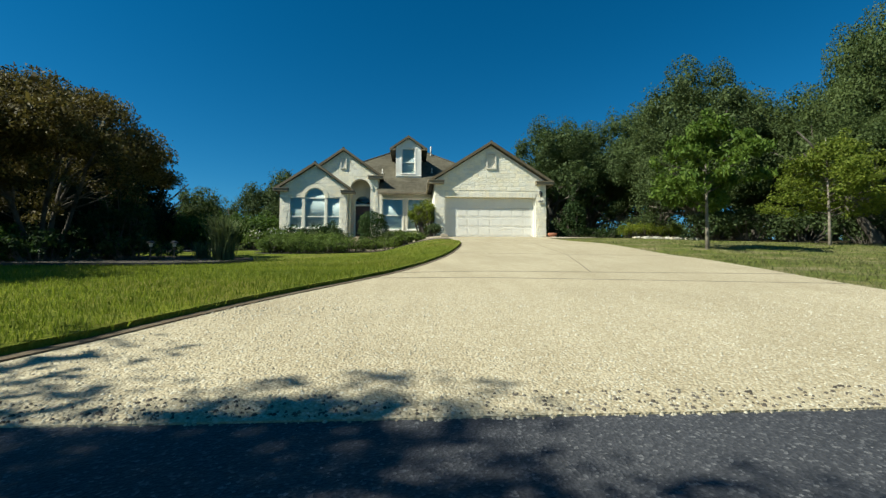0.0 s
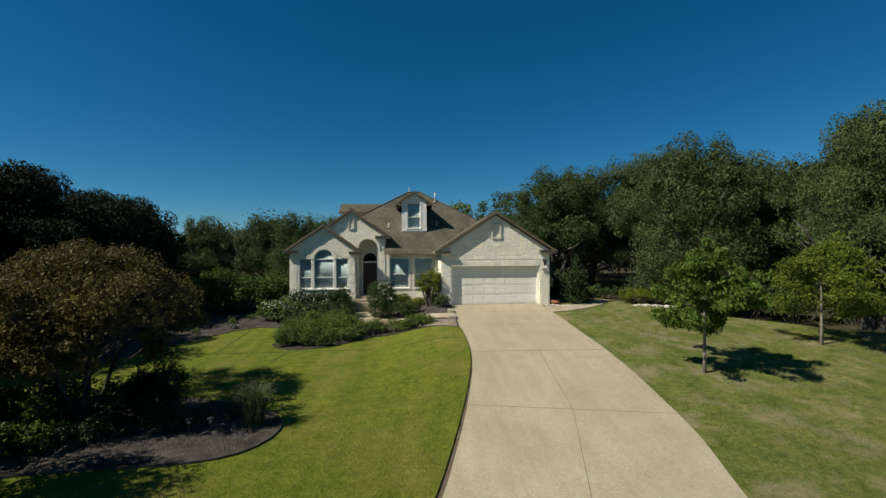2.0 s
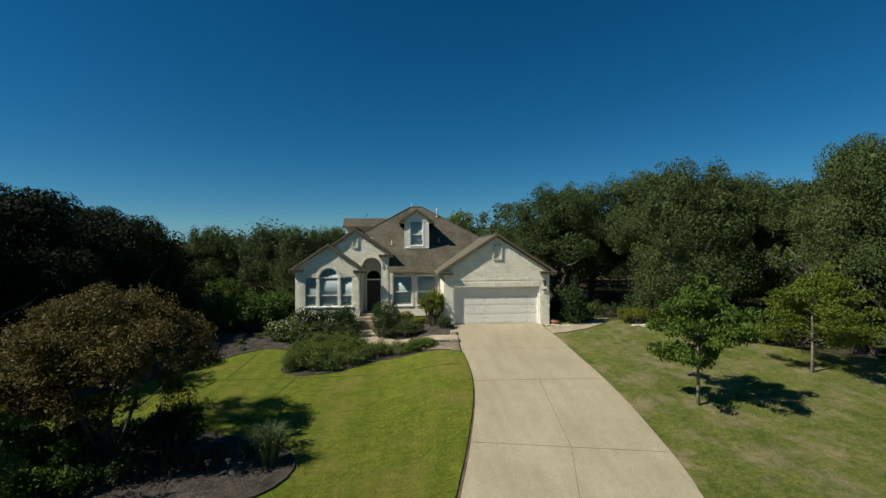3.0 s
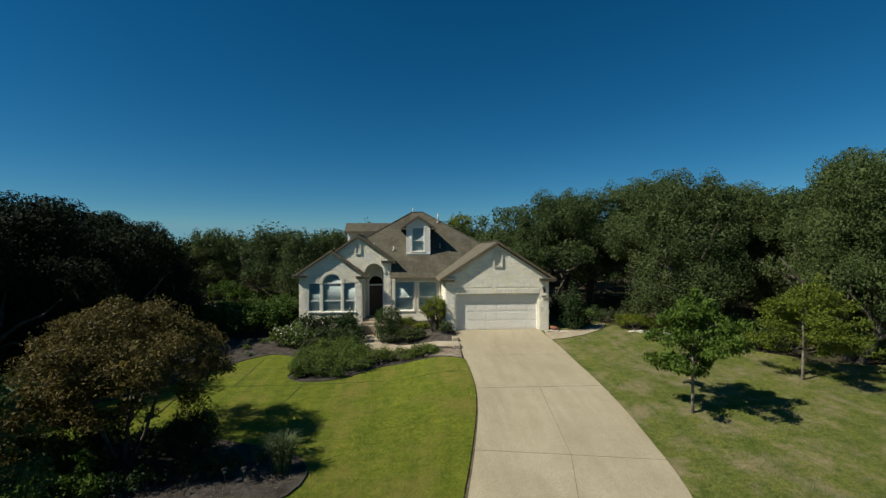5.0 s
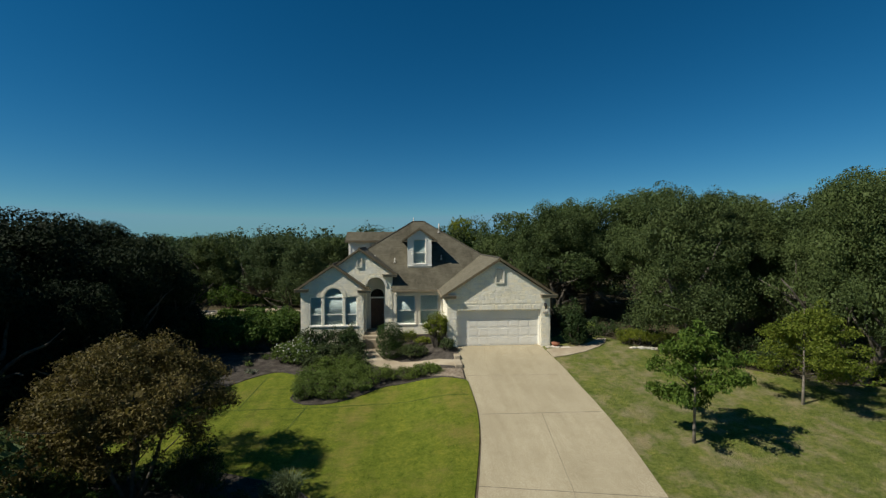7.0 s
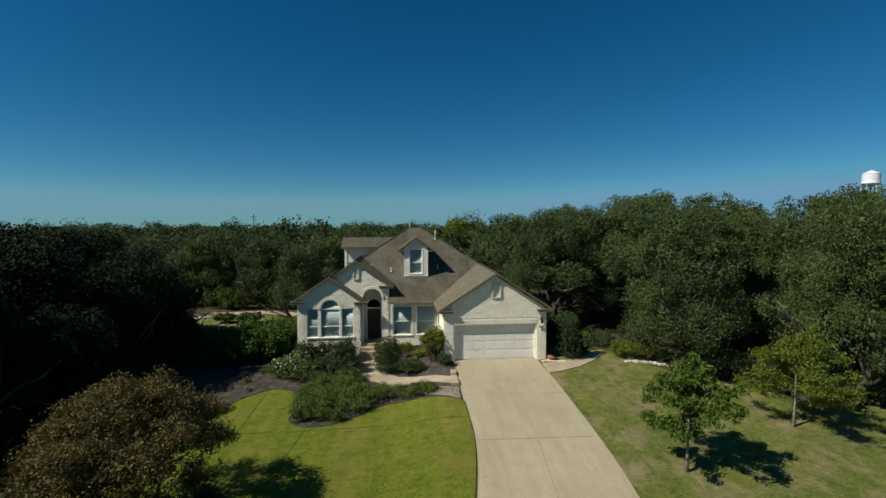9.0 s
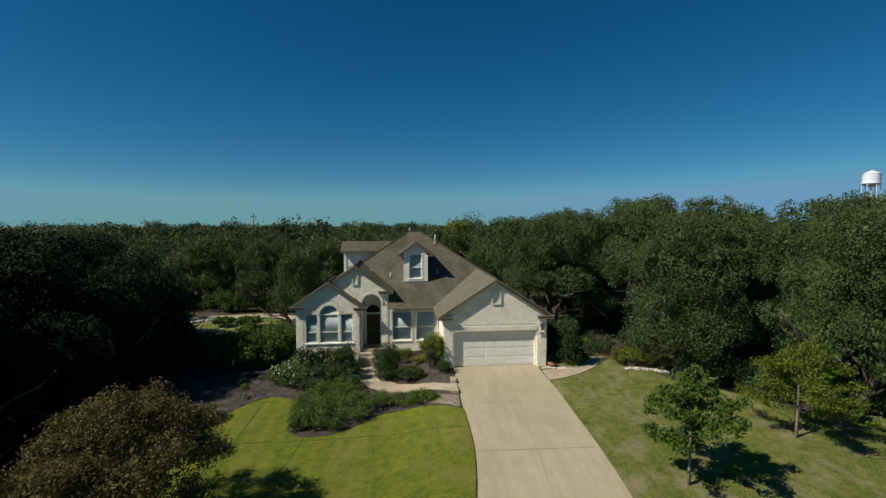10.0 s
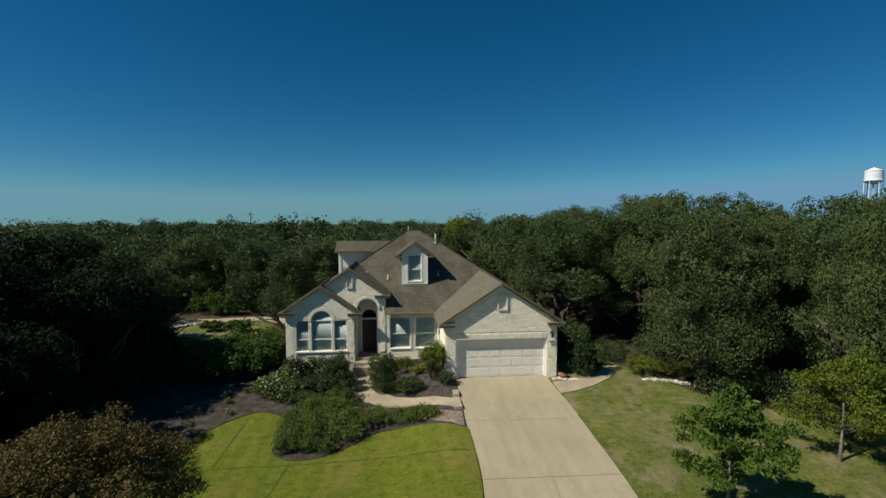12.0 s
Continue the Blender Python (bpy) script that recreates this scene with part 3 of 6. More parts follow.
def clip_tab(poly, clip):
    """The part of a convex plan polygon that lies inside a convex outline."""
    area = sum(a[0] * b[1] - b[0] * a[1] for a, b in zip(clip, clip[1:] + clip[:1]))
    for a, b in zip(clip, clip[1:] + clip[:1]):
        def inner(p):
            return ((b[0] - a[0]) * (p[1] - a[1]) - (b[1] - a[1]) * (p[0] - a[0])) * (1 if area > 0 else -1)
        out = []
        for p, q in zip(poly, poly[1:] + poly[:1]):
            u, v = inner(p), inner(q)
            if u >= 0:
                out.append(p)
            if (u > 0) != (v > 0) and abs(u - v) > 1e-9:
                k = u / (u - v)
                out.append((p[0] + (q[0] - p[0]) * k, p[1] + (q[1] - p[1]) * k))
        poly = out
        if len(poly) < 3:
            return []
    return poly


def shingle_tabs(pts, clip, d, side, height, k, seed, material):
    """Overlapping courses of shingle tabs, each a little wedge with a lip at its lower edge."""
    rng = random.Random(seed)
    us = [Vector(p).dot(side) for p in clip]
    vs = [Vector(p).dot(d) for p in clip]
    verts, faces = [], []
    step, v1 = 0.16 / k, max(vs)
    while v1 > min(vs):
        v0, u = v1 - step, min(us) - rng.random() * 0.3
        while u < max(us):
            w = rng.uniform(0.22, 0.40)
            drop = rng.uniform(0.0, 0.002)
            tab = clip_tab([tuple(side * a + d * b) for a, b in ((u, v0), (u + w, v0), (u + w, v1), (u, v1))], clip)
            u += w
            if not tab:
                continue
            c = (sum(p[0] for p in tab) / len(tab), sum(p[1] for p in tab) / len(tab))
            if not inside(pts, *c):
                continue
            n, low = len(verts), []
            for i, p in enumerate(tab):
                t = (Vector(p).dot(d) - v0) / step
                verts.append((p[0], p[1], height(*p) + 0.003 + 0.008 * t + drop))
                if t > 0.97:
                    low.append(i)
            faces.append(tuple(range(n, n + len(tab))))
            if len(low) == 2:
                m = len(verts)
                verts += [(*tab[i], height(*tab[i]) - 0.002) for i in low]
                faces.append((n + low[0], n + low[1], m + 1, m))
        v1 = v0
    me = bpy.data.meshes.new("shingles")
    me.from_pydata(verts, [], faces)
    me.materials.append(material)
    return me


def roof_piece(name, pts, origin, down, slope, z0, label="", thick=0.14, parent=None, clip=None):
    """A sloping slab of roof over a plan outline; down is the plan direction of its fall from origin, where its top is z0."""
    d, o = Vector(down).normalized(), Vector(origin)
    side = Vector((-d.y, d.x))
    k = math.sqrt(1 + slope * slope)

    def lift(x, y, s):
        return (x, y, z0 - slope * (Vector((x, y)) - o).dot(d) - thick * s)
    bm = slab(pts, [], lift)
    ob = part(name, bm, M_SHINGLE, parent or house, label)
    uv = ob.data.uv_layers.new(name="UVMap")
    for l in ob.data.loops:
        p = Vector(ob.data.vertices[l.vertex_index].co[:2])
        uv.data[l.index].uv = (p.dot(side), p.dot(d) * k)
    tabs = new("shingles", shingle_tabs(pts, [tuple(p) for p in clip or pts], d, side, lambda x, y: lift(x, y, 0)[2], k, len(pts) + int(abs(pts[0][0]) * 10), M_TABLIT if name == "roof_slope" else M_TAB))
    tabs.parent = parent or house
    tagged(tabs, "overlapping grey-brown shingle tabs", kind="stuff")
    return ob


def board(p0, p1, height, thick, out=(0, -1, 0)):
    """A straight board from p0 to p1, hanging down from that line."""
    p0, p1, o = Vector(p0), Vector(p1), Vector(out) * thick
    dn = Vector((0, 0, -height))
    bm = bmesh.new()
    v = [bm.verts.new(q) for q in (p0, p1, p1 + dn, p0 + dn, p0 + o, p1 + o, p1 + dn + o, p0 + dn + o)]
    for f in ((0, 1, 2, 3), (4, 7, 6, 5), (0, 4, 5, 1), (1, 5, 6, 2), (2, 6, 7, 3), (3, 7, 4, 0)):
        bm.faces.new([v[i] for i in f])
    return bm


# main hipped roof
LX, RX, BY = -12.9, 3.5, 2 * RIDGE_Y - EAVE_Y
RL, RR = (-5.16, RIDGE_Y), (-4.24, RIDGE_Y)
roof_piece("roof_front", [(LX, 3.6), (-8.6, 3.6), (-8.6, 5.0), (-6.66, 5.0), (-6.66, EAVE_Y), (RX, EAVE_Y), RR, RL], (0, EAVE_Y), (0, -1), S, EAVE_Z, "weathered grey-brown shingles", clip=[(LX, EAVE_Y), (RX, EAVE_Y), RR, RL])
roof_piece("roof_side", [(RX, EAVE_Y), (RX, BY), RR], (RX, 0), (1, 0), S, EAVE_Z, "weathered grey-brown shingles")
roof_piece("roof_side", [(LX, BY), (LX, EAVE_Y), RL], (LX, 0), (-1, 0), S, EAVE_Z, "weathered grey-brown shingles")
roof_piece("roof_back", [(RX, BY), (LX, BY), RL, RR], (0, BY), (0, 1), S, EAVE_Z, "weathered grey-brown shingles")
# garage gable
GF = -0.41
GA = EAVE_Z + S * 3.5
roof_piece("roof_slope", [(-3.5, GF), (0, GF), (0, EAVE_Y + 3.5), (-3.5, EAVE_Y)], (-3.5, 0), (-1, 0), S, EAVE_Z)
roof_piece("roof_slope", [(0, GF), (3.5, GF), (3.5, EAVE_Y), (0, EAVE_Y + 3.5)], (3.5, 0), (1, 0), S, EAVE_Z)
# left gable
LA, LAX, LF = 4.93, -10.57, 3.14
roof_piece("roof_slope", [(-13.08, LF), (LAX, LF), (LAX, 6.3), (-13.08, 3.9)], (LAX, 0), (-1, 0), 0.665, LA)
roof_piece("roof_slope", [(LAX, LF), (-8.12, LF), (-8.12, 3.9), (LAX, 6.3)], (LAX, 0), (1, 0), 0.72, LA)
# entrance gable
EA, EAX, EF = 5.98, -8.87, 3.53
roof_piece("roof_slope", [(-11.2, EF), (EAX, EF), (EAX, 7.9), (-11.2, 5.4)], (EAX, 0), (-1, 0), 0.71, EA)
roof_piece("roof_slope", [(EAX, EF), (-6.36, EF), (-6.36, 5.2), (EAX, 7.9)], (EAX, 0), (1, 0), 0.71, EA)


def rake(x0, z0, x1, z1, y, name="fascia"):
    part(name, board((x0, y, z0), (x1, y, z1), 0.16, 0.035), M_TRIM, house)


rake(-3.52, EAVE_Z + 0.01, 0, GA + 0.02, GF)
rake(0, GA + 0.02, 3.52, EAVE_Z + 0.01, GF)
rake(-13.1, LA - 0.665 * 2.53, LAX, LA + 0.02, LF)
rake(LAX, LA + 0.02, -8.1, LA - 0.72 * 2.47 + 0.01, LF)
rake(-10.9, EA - 0.71 * 2.03, EAX, EA + 0.02, EF)
rake(EAX, EA + 0.02, -6.34, EA - 0.71 * 2.53 + 0.02, EF)


def eave_return(x0, x1, z, y0, y1):
    bm = boxes((x0, x1, y0, y1, z - 0.16, z), bevel=0.01)
    box(bm, x0 - 0.03, x1 + 0.03, y0 - 0.04, y1, z, z + 0.04)
    part("eave_return", bm, M_GUTTER, house, "tan painted eave return")


eave_return(-3.52, -2.68, 3.12, GF - 0.04, -0.2)
eave_return(2.55, 3.52, 3.12, GF - 0.04, -0.2)
eave_return(-13.1, -12.2, 3.24, LF - 0.04, 3.35)
eave_return(-8.95, -8.1, 3.14, LF - 0.04, 3.35)
eave_return(-7.3, -6.34, 4.17, EF - 0.04, 3.7)
# gutters
part("gutter", boxes((-6.62, -3.5, EAVE_Y - 0.1, EAVE_Y + 0.02, EAVE_Z - 0.17, EAVE_Z - 0.02), bevel=0.015), M_GUTTER, house, "tan metal gutter")
part("gutter", boxes((RX - 0.01, RX + 0.1, GF, BY, EAVE_Z - 0.18, EAVE_Z - 0.02), bevel=0.015), M_GUTTER, house, "tan metal gutter")
part("gutter", boxes((-3.6, -3.49, GF, EAVE_Y - 0.1, EAVE_Z - 0.18, EAVE_Z - 0.02), bevel=0.015), M_GUTTER, house, "tan metal gutter")
bm = bmesh.new()
tube(bm, [(-3.32, 3.45, 3.0), (-3.32, 3.52, 2.7), (-3.32, 3.6, 2.5), (-3.32, 3.6, -0.2)], [0.045] * 4, 6)
part("downspout", bm, M_WHITE, house, "white metal downspout")
# ridge caps
for a, b in (((RL[0], RIDGE_Y, EAVE_Z + S * 7.74), (RR[0], RIDGE_Y, EAVE_Z + S * 7.74)), ((RR[0], RIDGE_Y, EAVE_Z + S * 7.74), (RX, EAVE_Y, EAVE_Z)), ((RL[0], RIDGE_Y, EAVE_Z + S * 7.74), (LX, EAVE_Y, EAVE_Z)), ((0, GF, GA), (0, EAVE_Y + 3.5, GA)), ((EAX, EF, EA), (EAX, 7.9, EA)), ((LAX, LF, LA), (LAX, 6.3, LA))):
    bm = bmesh.new()
    tube(bm, [a, b], [0.07, 0.07], 6)
    part("ridge_cap", bm, M_SHINGLE, house)


def wall(name, outline, holes, y, thick, material, label=""):
    return part(name, slab(outline, holes, lambda u, v, k: (u, y + thick * k, v)), material, house, label)


G_OUT = [(-3.2, -0.6), (-2.6, -0.6), (-2.6, 2.24), (2.55, 2.24), (2.55, -0.6), (3.15, -0.6), (3.15, 3.18), (0, 5.2), (-3.2, 3.18)]
W_GARAGE = wall("wall_garage", G_OUT, [rect(-0.22, 0.24, 3.9, 4.72)], -0.2, 0.35, M_MORTAR, "cream chopped-limestone gable wall of the garage")
L_OUT = [(-12.74, -1.6), (-8.56, -1.6), (-8.56, 3.30), (LAX, 4.75), (-12.74, 3.32)]
W_WINS = [rect(-12.12, -11.36, 0.8, 2.72), arch(-11.19, -9.95, 0.8, 2.70), rect(-9.81, -9.03, 0.8, 2.72)]
W_LEFT = wall("wall_west_wing", L_OUT, W_WINS, 3.35, 0.22, M_MORTAR, "cream limestone gable wall with three windows")
E_OUT = [(-10.9, 2.8), (-8.52, 2.8), (-8.52, -1.4), (-6.65, -1.4), (-6.65, 4.24), (EAX, 5.8), (-10.9, 4.36)]
W_ENT = wall("wall_entrance", E_OUT, [arch(-8.42, -7.15, 0.28, 3.35)], 3.7, 0.25, M_MORTAR, "cream limestone entrance gable with round arch")
M_WINS = [rect(-6.37, -5.1, 0.77, 2.74), rect(-4.76, -3.51, 0.77, 2.74)]
W_MID = wall("wall_middle", rect(-6.65, -3.0, -1.2, 3.06), M_WINS, 3.72, 0.2, M_RENDER, "cream rendered wall with two windows")
# side and back walls
part("wall_side", boxes((-3.2, -3.0, 0.15, 3.72, -1.0, 3.1)), M_MORTAR, house, "cream limestone side wall")
part("wall_side", boxes((2.95, 3.15, 0.15, 18.4, -0.8, 3.05)), M_MORTAR, house, "cream limestone side wall")
part("wall_side", boxes((-12.74, -12.54, 3.57, 18.4, -1.6, 3.05)), M_MORTAR, house, "cream limestone side wall")
part("wall_side", boxes((-8.78, -8.56, 3.57, 3.7, -1.6, 3.2)), M_MORTAR, house)
part("wall_side", boxes((-6.87, -6.65, 3.95, 5.3, 2.8, 4.2)), M_MORTAR, house, "cream limestone side wall")
part("wall_back", boxes((-12.54, 2.95, 18.2, 18.4, -1.2, 3.05)), M_MORTAR, house, "cream limestone back wall")
part("room_floor", boxes((-12.54, 2.95, 5.4, 18.2, -0.1, 0.1)), M_UNLIT, house, "interior floor, near black for an unlit room")
part("room_partition", boxes((-12.5, -3.05, 6.6, 6.7, 0.1, 3.0)), M_UNLIT, house, "interior partition, near black for an unlit room")
# porch: floor, side walls, back wall with doorway and round fanlight
part("porch_floor", boxes((-8.56, -6.65, 3.5, 4.75, -0.7, 0.28), bevel=0.02), M_WALK, house, "pale concrete porch floor")
part("porch_step", boxes((-8.6, -6.9, 3.05, 3.5, -0.9, 0.10), bevel=0.02), M_WALK, house, "pale concrete step")
part("porch_step", boxes((-8.6, -6.9, 2.65, 3.05, -0.9, -0.08), bevel=0.02), M_WALK, house, "pale concrete step")
part("porch_wall", boxes((-8.62, -8.44, 3.95, 4.75, 0.28, 4.2)), M_RENDER, house)
part("porch_wall", boxes((-7.13, -6.95, 3.95, 4.75, 0.28, 4.2)), M_RENDER, house)
part("porch_ceiling", boxes((-8.62, -6.95, 3.95, 4.9, 4.2, 4.3)), M_RENDER, house)
part("porch_back_wall", slab(rect(-8.44, -7.13, 0.28, 4.2), [rect(-8.22, -7.28, 0.28, 2.42), arch(-8.22, -7.28, 2.52, 2.62)], lambda u, v, k: (u, 4.75 + 0.15 * k, v)), M_RENDER, house)
front_door = part("front_door", boxes((-8.20, -7.30, 4.80, 4.85, 0.30, 2.41), bevel=0.01), M_DOORWOOD, house, "dark red-brown stained wooden front door")
for x0, x1 in ((-8.09, -7.80), (-7.70, -7.41)):
    for z0, z1 in ((0.45, 0.95), (1.05, 1.65), (1.75, 2.3)):
        part("door_panel", boxes((x0, x1, 4.775, 4.80, z0, z1), bevel=0.015), M_DOORWOOD, front_door)
bm = bmesh.new()
bmesh.ops.create_uvsphere(bm, u_segments=10, v_segments=6, radius=0.035, matrix=Matrix.Translation((-7.38, 4.76, 1.25)))
part("door_knob", bm, M_PIPE, front_door, "worn metal knob", True)
part("fanlight", slab(arch(-8.22, -7.28, 2.52, 2.62), [], lambda u, v, k: (u, 4.82 + 0.01 * k, v)), M_GLASS, house, "half-round glass fanlight").visible_shadow = False
part("door_trim", slab([(-8.3, 0.28), (-8.22, 0.28), (-8.22, 2.44), (-7.28, 2.44), (-7.28, 0.28), (-7.2, 0.28), (-7.2, 2.52), (-8.3, 2.52)], [], lambda u, v, k: (u, 4.72 + 0.03 * k, v)), M_WHITE, house, "white painted door trim")
# arch surround of dressed stone
for k in range(15):
    a0, a1 = math.pi * k / 15 + 0.01, math.pi * (k + 1) / 15 - 0.01
    q = [(-7.785 + r * math.cos(a), 3.35 + r * math.sin(a)) for r, a in ((0.64, a0), (0.80, a0), (0.80, a1), (0.64, a1))]
    part("voussoir", slab(q, [], lambda u, v, s: (u, 3.63 + 0.07 * s, v)), M_STONE, W_ENT)


def window(outline, y, mull_x=(), rail_z=None, inner=None, label="white-framed window with pale curtain", curtain=True, sill=True):
    """A window in a wall opening: frame, sash rail, pane, curtain and sill."""
    w = new("window")
    w.parent = house
    w["label"] = label
    xs, zs = [p[0] for p in outline], [p[1] for p in outline]
    x0, x1, z0, z1 = min(xs), max(xs), min(zs), max(zs)
    cx, cz = (x0 + x1) / 2, (z0 + z1) / 2

    def shrink(d):
        return [(cx + (x - cx) * (1 - 2 * d / (x1 - x0)), cz + (z - cz) * (1 - 2 * d / (z1 - z0))) for x, z in outline]
    part("window_frame", slab(shrink(0.004), [shrink(0.038)], lambda u, v, k: (u, y + 0.05 + 0.06 * k, v)), M_WHITE, w, "white frame")
    if rail_z:
        part("sash_rail", boxes((x0 + 0.05, x1 - 0.05, y + 0.06, y + 0.10, rail_z - 0.03, rail_z + 0.03)), M_WHITE, w)
    for x in mull_x:
        part("glazing_bar", boxes((x - 0.02, x + 0.02, y + 0.06, y + 0.10, z0 + 0.06, z1 - 0.06)), M_WHITE, w)
    pane = part("pane", slab(shrink(0.045), [], lambda u, v, k: (u, y + 0.078 + 0.006 * k, v)), M_GLASS, w)
    pane.visible_shadow = False
    if sill:
        part("window_sill", boxes((x0 - 0.06, x1 + 0.06, y - 0.07, y + 0.10, z0 - 0.09, z0 + 0.004), bevel=0.012), M_WHITE, w, "pale stone sill")
    if curtain:
        n = int((x1 - x0) / 0.035)
        bm = bmesh.new()
        rows = []
        for z in (z0 + 0.02, z1 - 0.02):
            rows.append([bm.verts.new((x0 + (x1 - x0) * i / n, y + 0.118 + 0.0022 * math.sin(i * 1.7) + 0.0018 * math.sin(i * 0.6), z)) for i in range(n + 1)])
        for i in range(n):
            if inner and inner[0] < i / n < inner[1]:
                continue
            bm.faces.new((rows[0][i], rows[0][i + 1], rows[1][i + 1], rows[1][i]))
        c = part("curtain", bm, M_CURTAIN, w, "pale sheer curtain", True)
        sol = c.modifiers.new("thick", "SOLIDIFY")
        sol.thickness = 0.004
    return w


window(W_WINS[0], 3.35, rail_z=1.52)
window(W_WINS[1], 3.35, rail_z=1.52, label="white-framed round-headed window with pale curtain")
part("transom_rail", boxes((-11.14, -10.0, 3.41, 3.45, 2.66, 2.74)), M_WHITE, house)
window(W_WINS[2], 3.35, rail_z=1.52)
window(M_WINS[0], 3.72, rail_z=1.68)
window(M_WINS[1], 3.72, rail_z=1.68)
for x0, x1 in ((-6.5, -6.38), (-5.09, -4.97), (-4.89, -4.77), (-3.5, -3.38)):
    part("window_trim", boxes((x0, x1, 3.695, 3.72, 0.7, 2.86), bevel=0.008), M_RENDER, house)
for x0, x1 in ((-6.5, -4.97), (-4.89, -3.38)):
    part("window_trim", boxes((x0, x1, 3.68, 3.72, 2.75, 2.87), bevel=0.008), M_RENDER, house)

# garage door
garage_door = part("garage_door", boxes((-2.62, 2.57, 0.04, 0.08, -0.02, 2.3)), M_WHITE, house, "white sectional garage door")
for r in range(4):
    z0 = 0.03 + r * 0.545
    sec = part("door_section", boxes((-2.58, 2.53, 0.01, 0.04, z0, z0 + 0.535), bevel=0.008), M_WHITE, garage_door)
    for c in range(8):
        x0 = -2.58 + c * 0.639 + 0.085
        part("panel", boxes((x0, x0 + 0.47, 0.002, 0.01, z0 + 0.10, z0 + 0.43), bevel=0.006), M_WHITE, sec)
        part("panel_moulding", slab(rect(x0 - 0.035, x0 + 0.505, z0 + 0.065, z0 + 0.465), [rect(x0 - 0.012, x0 + 0.482, z0 + 0.088, z0 + 0.442)], lambda u, v, k: (u, 0.003 + 0.007 * k, v)), M_WHITE, sec)
for x0, x1 in ((-2.6, -2.5), (2.45, 2.55)):
    part("door_jamb", boxes((x0, x1, -0.09, 0.01, -0.02, 2.24)), M_WHITE, house, "white painted jamb")
# gable vent
vent = part("gable_vent", slab(rect(-0.28, 0.30, 3.84, 4.80), [rect(-0.2, 0.22, 3.92, 4.72)], lambda u, v, k: (u, -0.27 + 0.1 * k, v)), M_RENDER, house, "cream louvred gable vent")
for k in range(9):
    part("slat", board((-0.21, -0.16, 3.99 + 0.085 * k), (0.23, -0.16, 3.99 + 0.085 * k), 0.075, 0.05, (0, -0.7, 0.5)), M_RENDER, vent)
vent2 = part("gable_vent", slab(rect(-9.07, -8.67, 4.65, 5.35), [rect(-9.0, -8.74, 4.72, 5.28)], lambda u, v, k: (u, 3.62 + 0.1 * k, v)), M_RENDER, house, "cream louvred gable vent")
for k in range(7):
    part("slat", board((-9.01, 3.70, 4.80 + 0.08 * k), (-8.73, 3.70, 4.80 + 0.08 * k), 0.07, 0.05, (0, -0.7, 0.5)), M_RENDER, vent2)

# dormer
DF = 5.5
part("dormer_wall", slab([(-5.61, 4.45), (-3.86, 4.45), (-3.86, 6.66), (-4.735, 7.27), (-5.61, 6.66)], [rect(-5.19, -4.30, 4.82, 6.56)], lambda u, v, k: (u, DF + 0.12 * k, v)), M_WHITE, house, "white boarded dormer front")
for z in range(11):
    for x0, x1 in ((-5.61, -5.29), (-4.20, -3.86)):
        part("siding_board", boxes((x0, x1, DF - 0.02, DF, 4.62 + z * 0.165, 4.62 + z * 0.165 + 0.155)), M_WHITE, house)
part("dormer_cheek", slab([(DF + 0.12, 4.4), (DF + 3.2, 6.4), (DF + 0.12, 6.4)], [], lambda u, v, k: (-5.61 + 0.1 * k, u, v)), M_WHITE, house)
part("dormer_cheek", slab([(DF + 0.12, 4.4), (DF + 3.2, 6.4), (DF + 0.12, 6.4)], [], lambda u, v, k: (-3.96 + 0.1 * k, u, v)), M_WHITE, house)
# Its pale curtain is added to stand in for sky mirrored in the glass.
window(rect(-5.19, -4.30, 4.82, 6.56), DF, rail_z=5.6, label="white-framed dormer window")
for x0, x1 in ((-5.29, -5.20), (-4.29, -4.20)):
    part("window_trim", boxes((x0, x1, DF - 0.035, DF, 4.72, 6.62)), M_WHITE, house)
part("dormer_apron", boxes((-5.62, -3.85, DF - 0.05, DF, 4.62, 4.69), bevel=0.01), M_WHITE, house)
part("room_partition", boxes((-5.5, -3.97, 6.3, 6.35, 4.9, 6.6)), M_UNLIT, house, "near-black sheet for the unlit space behind the dormer window")
roof_piece("dormer_roof", [(-6.02, 5.34), (-4.735, 5.34), (-4.735, 10.2), (-6.02, 8.8)], (-4.735, 0), (-1, 0), 0.70, 7.42)
roof_piece("dormer_roof", [(-4.735, 5.34), (-3.45, 5.34), (-3.45, 8.8), (-4.735, 10.2)], (-4.735, 0), (1, 0), 0.70, 7.42)
rake(-6.03, 6.53, -4.735, 7.44, 5.34)
rake(-4.735, 7.44, -3.44, 6.53, 5.34)
part("soffit_return", boxes((-6.0, -5.6, 5.32, 5.5, 6.42, 6.5)), M_GUTTER, house)
part("soffit_return", boxes((-3.87, -3.47, 5.32, 5.5, 6.42, 6.5)), M_GUTTER, house)

# raised rear block
part("rear_wall", boxes((-10.55, -5.5, 11.4, 13.2, 4.0, 6.62)), M_WHITE, house, "white boarded rear block")
for z in range(9):
    part("siding_board", boxes((-10.56, -6.5, 11.37, 11.4, 5.2 + z * 0.155, 5.2 + z * 0.155 + 0.145)), M_WHITE, house)
part("corner_board", boxes((-10.62, -10.42, 11.33, 11.4, 4.6, 6.6)), M_WHITE, house)
roof_piece("rear_roof", [(-10.85, 11.0), (-5.3, 11.0), (-5.3, 12.2), (-10.85, 12.2)], (0, 12.2), (0, -1), 0.63, 7.28)
roof_piece("rear_roof", [(-10.85, 12.2), (-5.3, 12.2), (-5.3, 13.5), (-10.85, 13.5)], (0, 12.2), (0, 1), 0.63, 7.28)
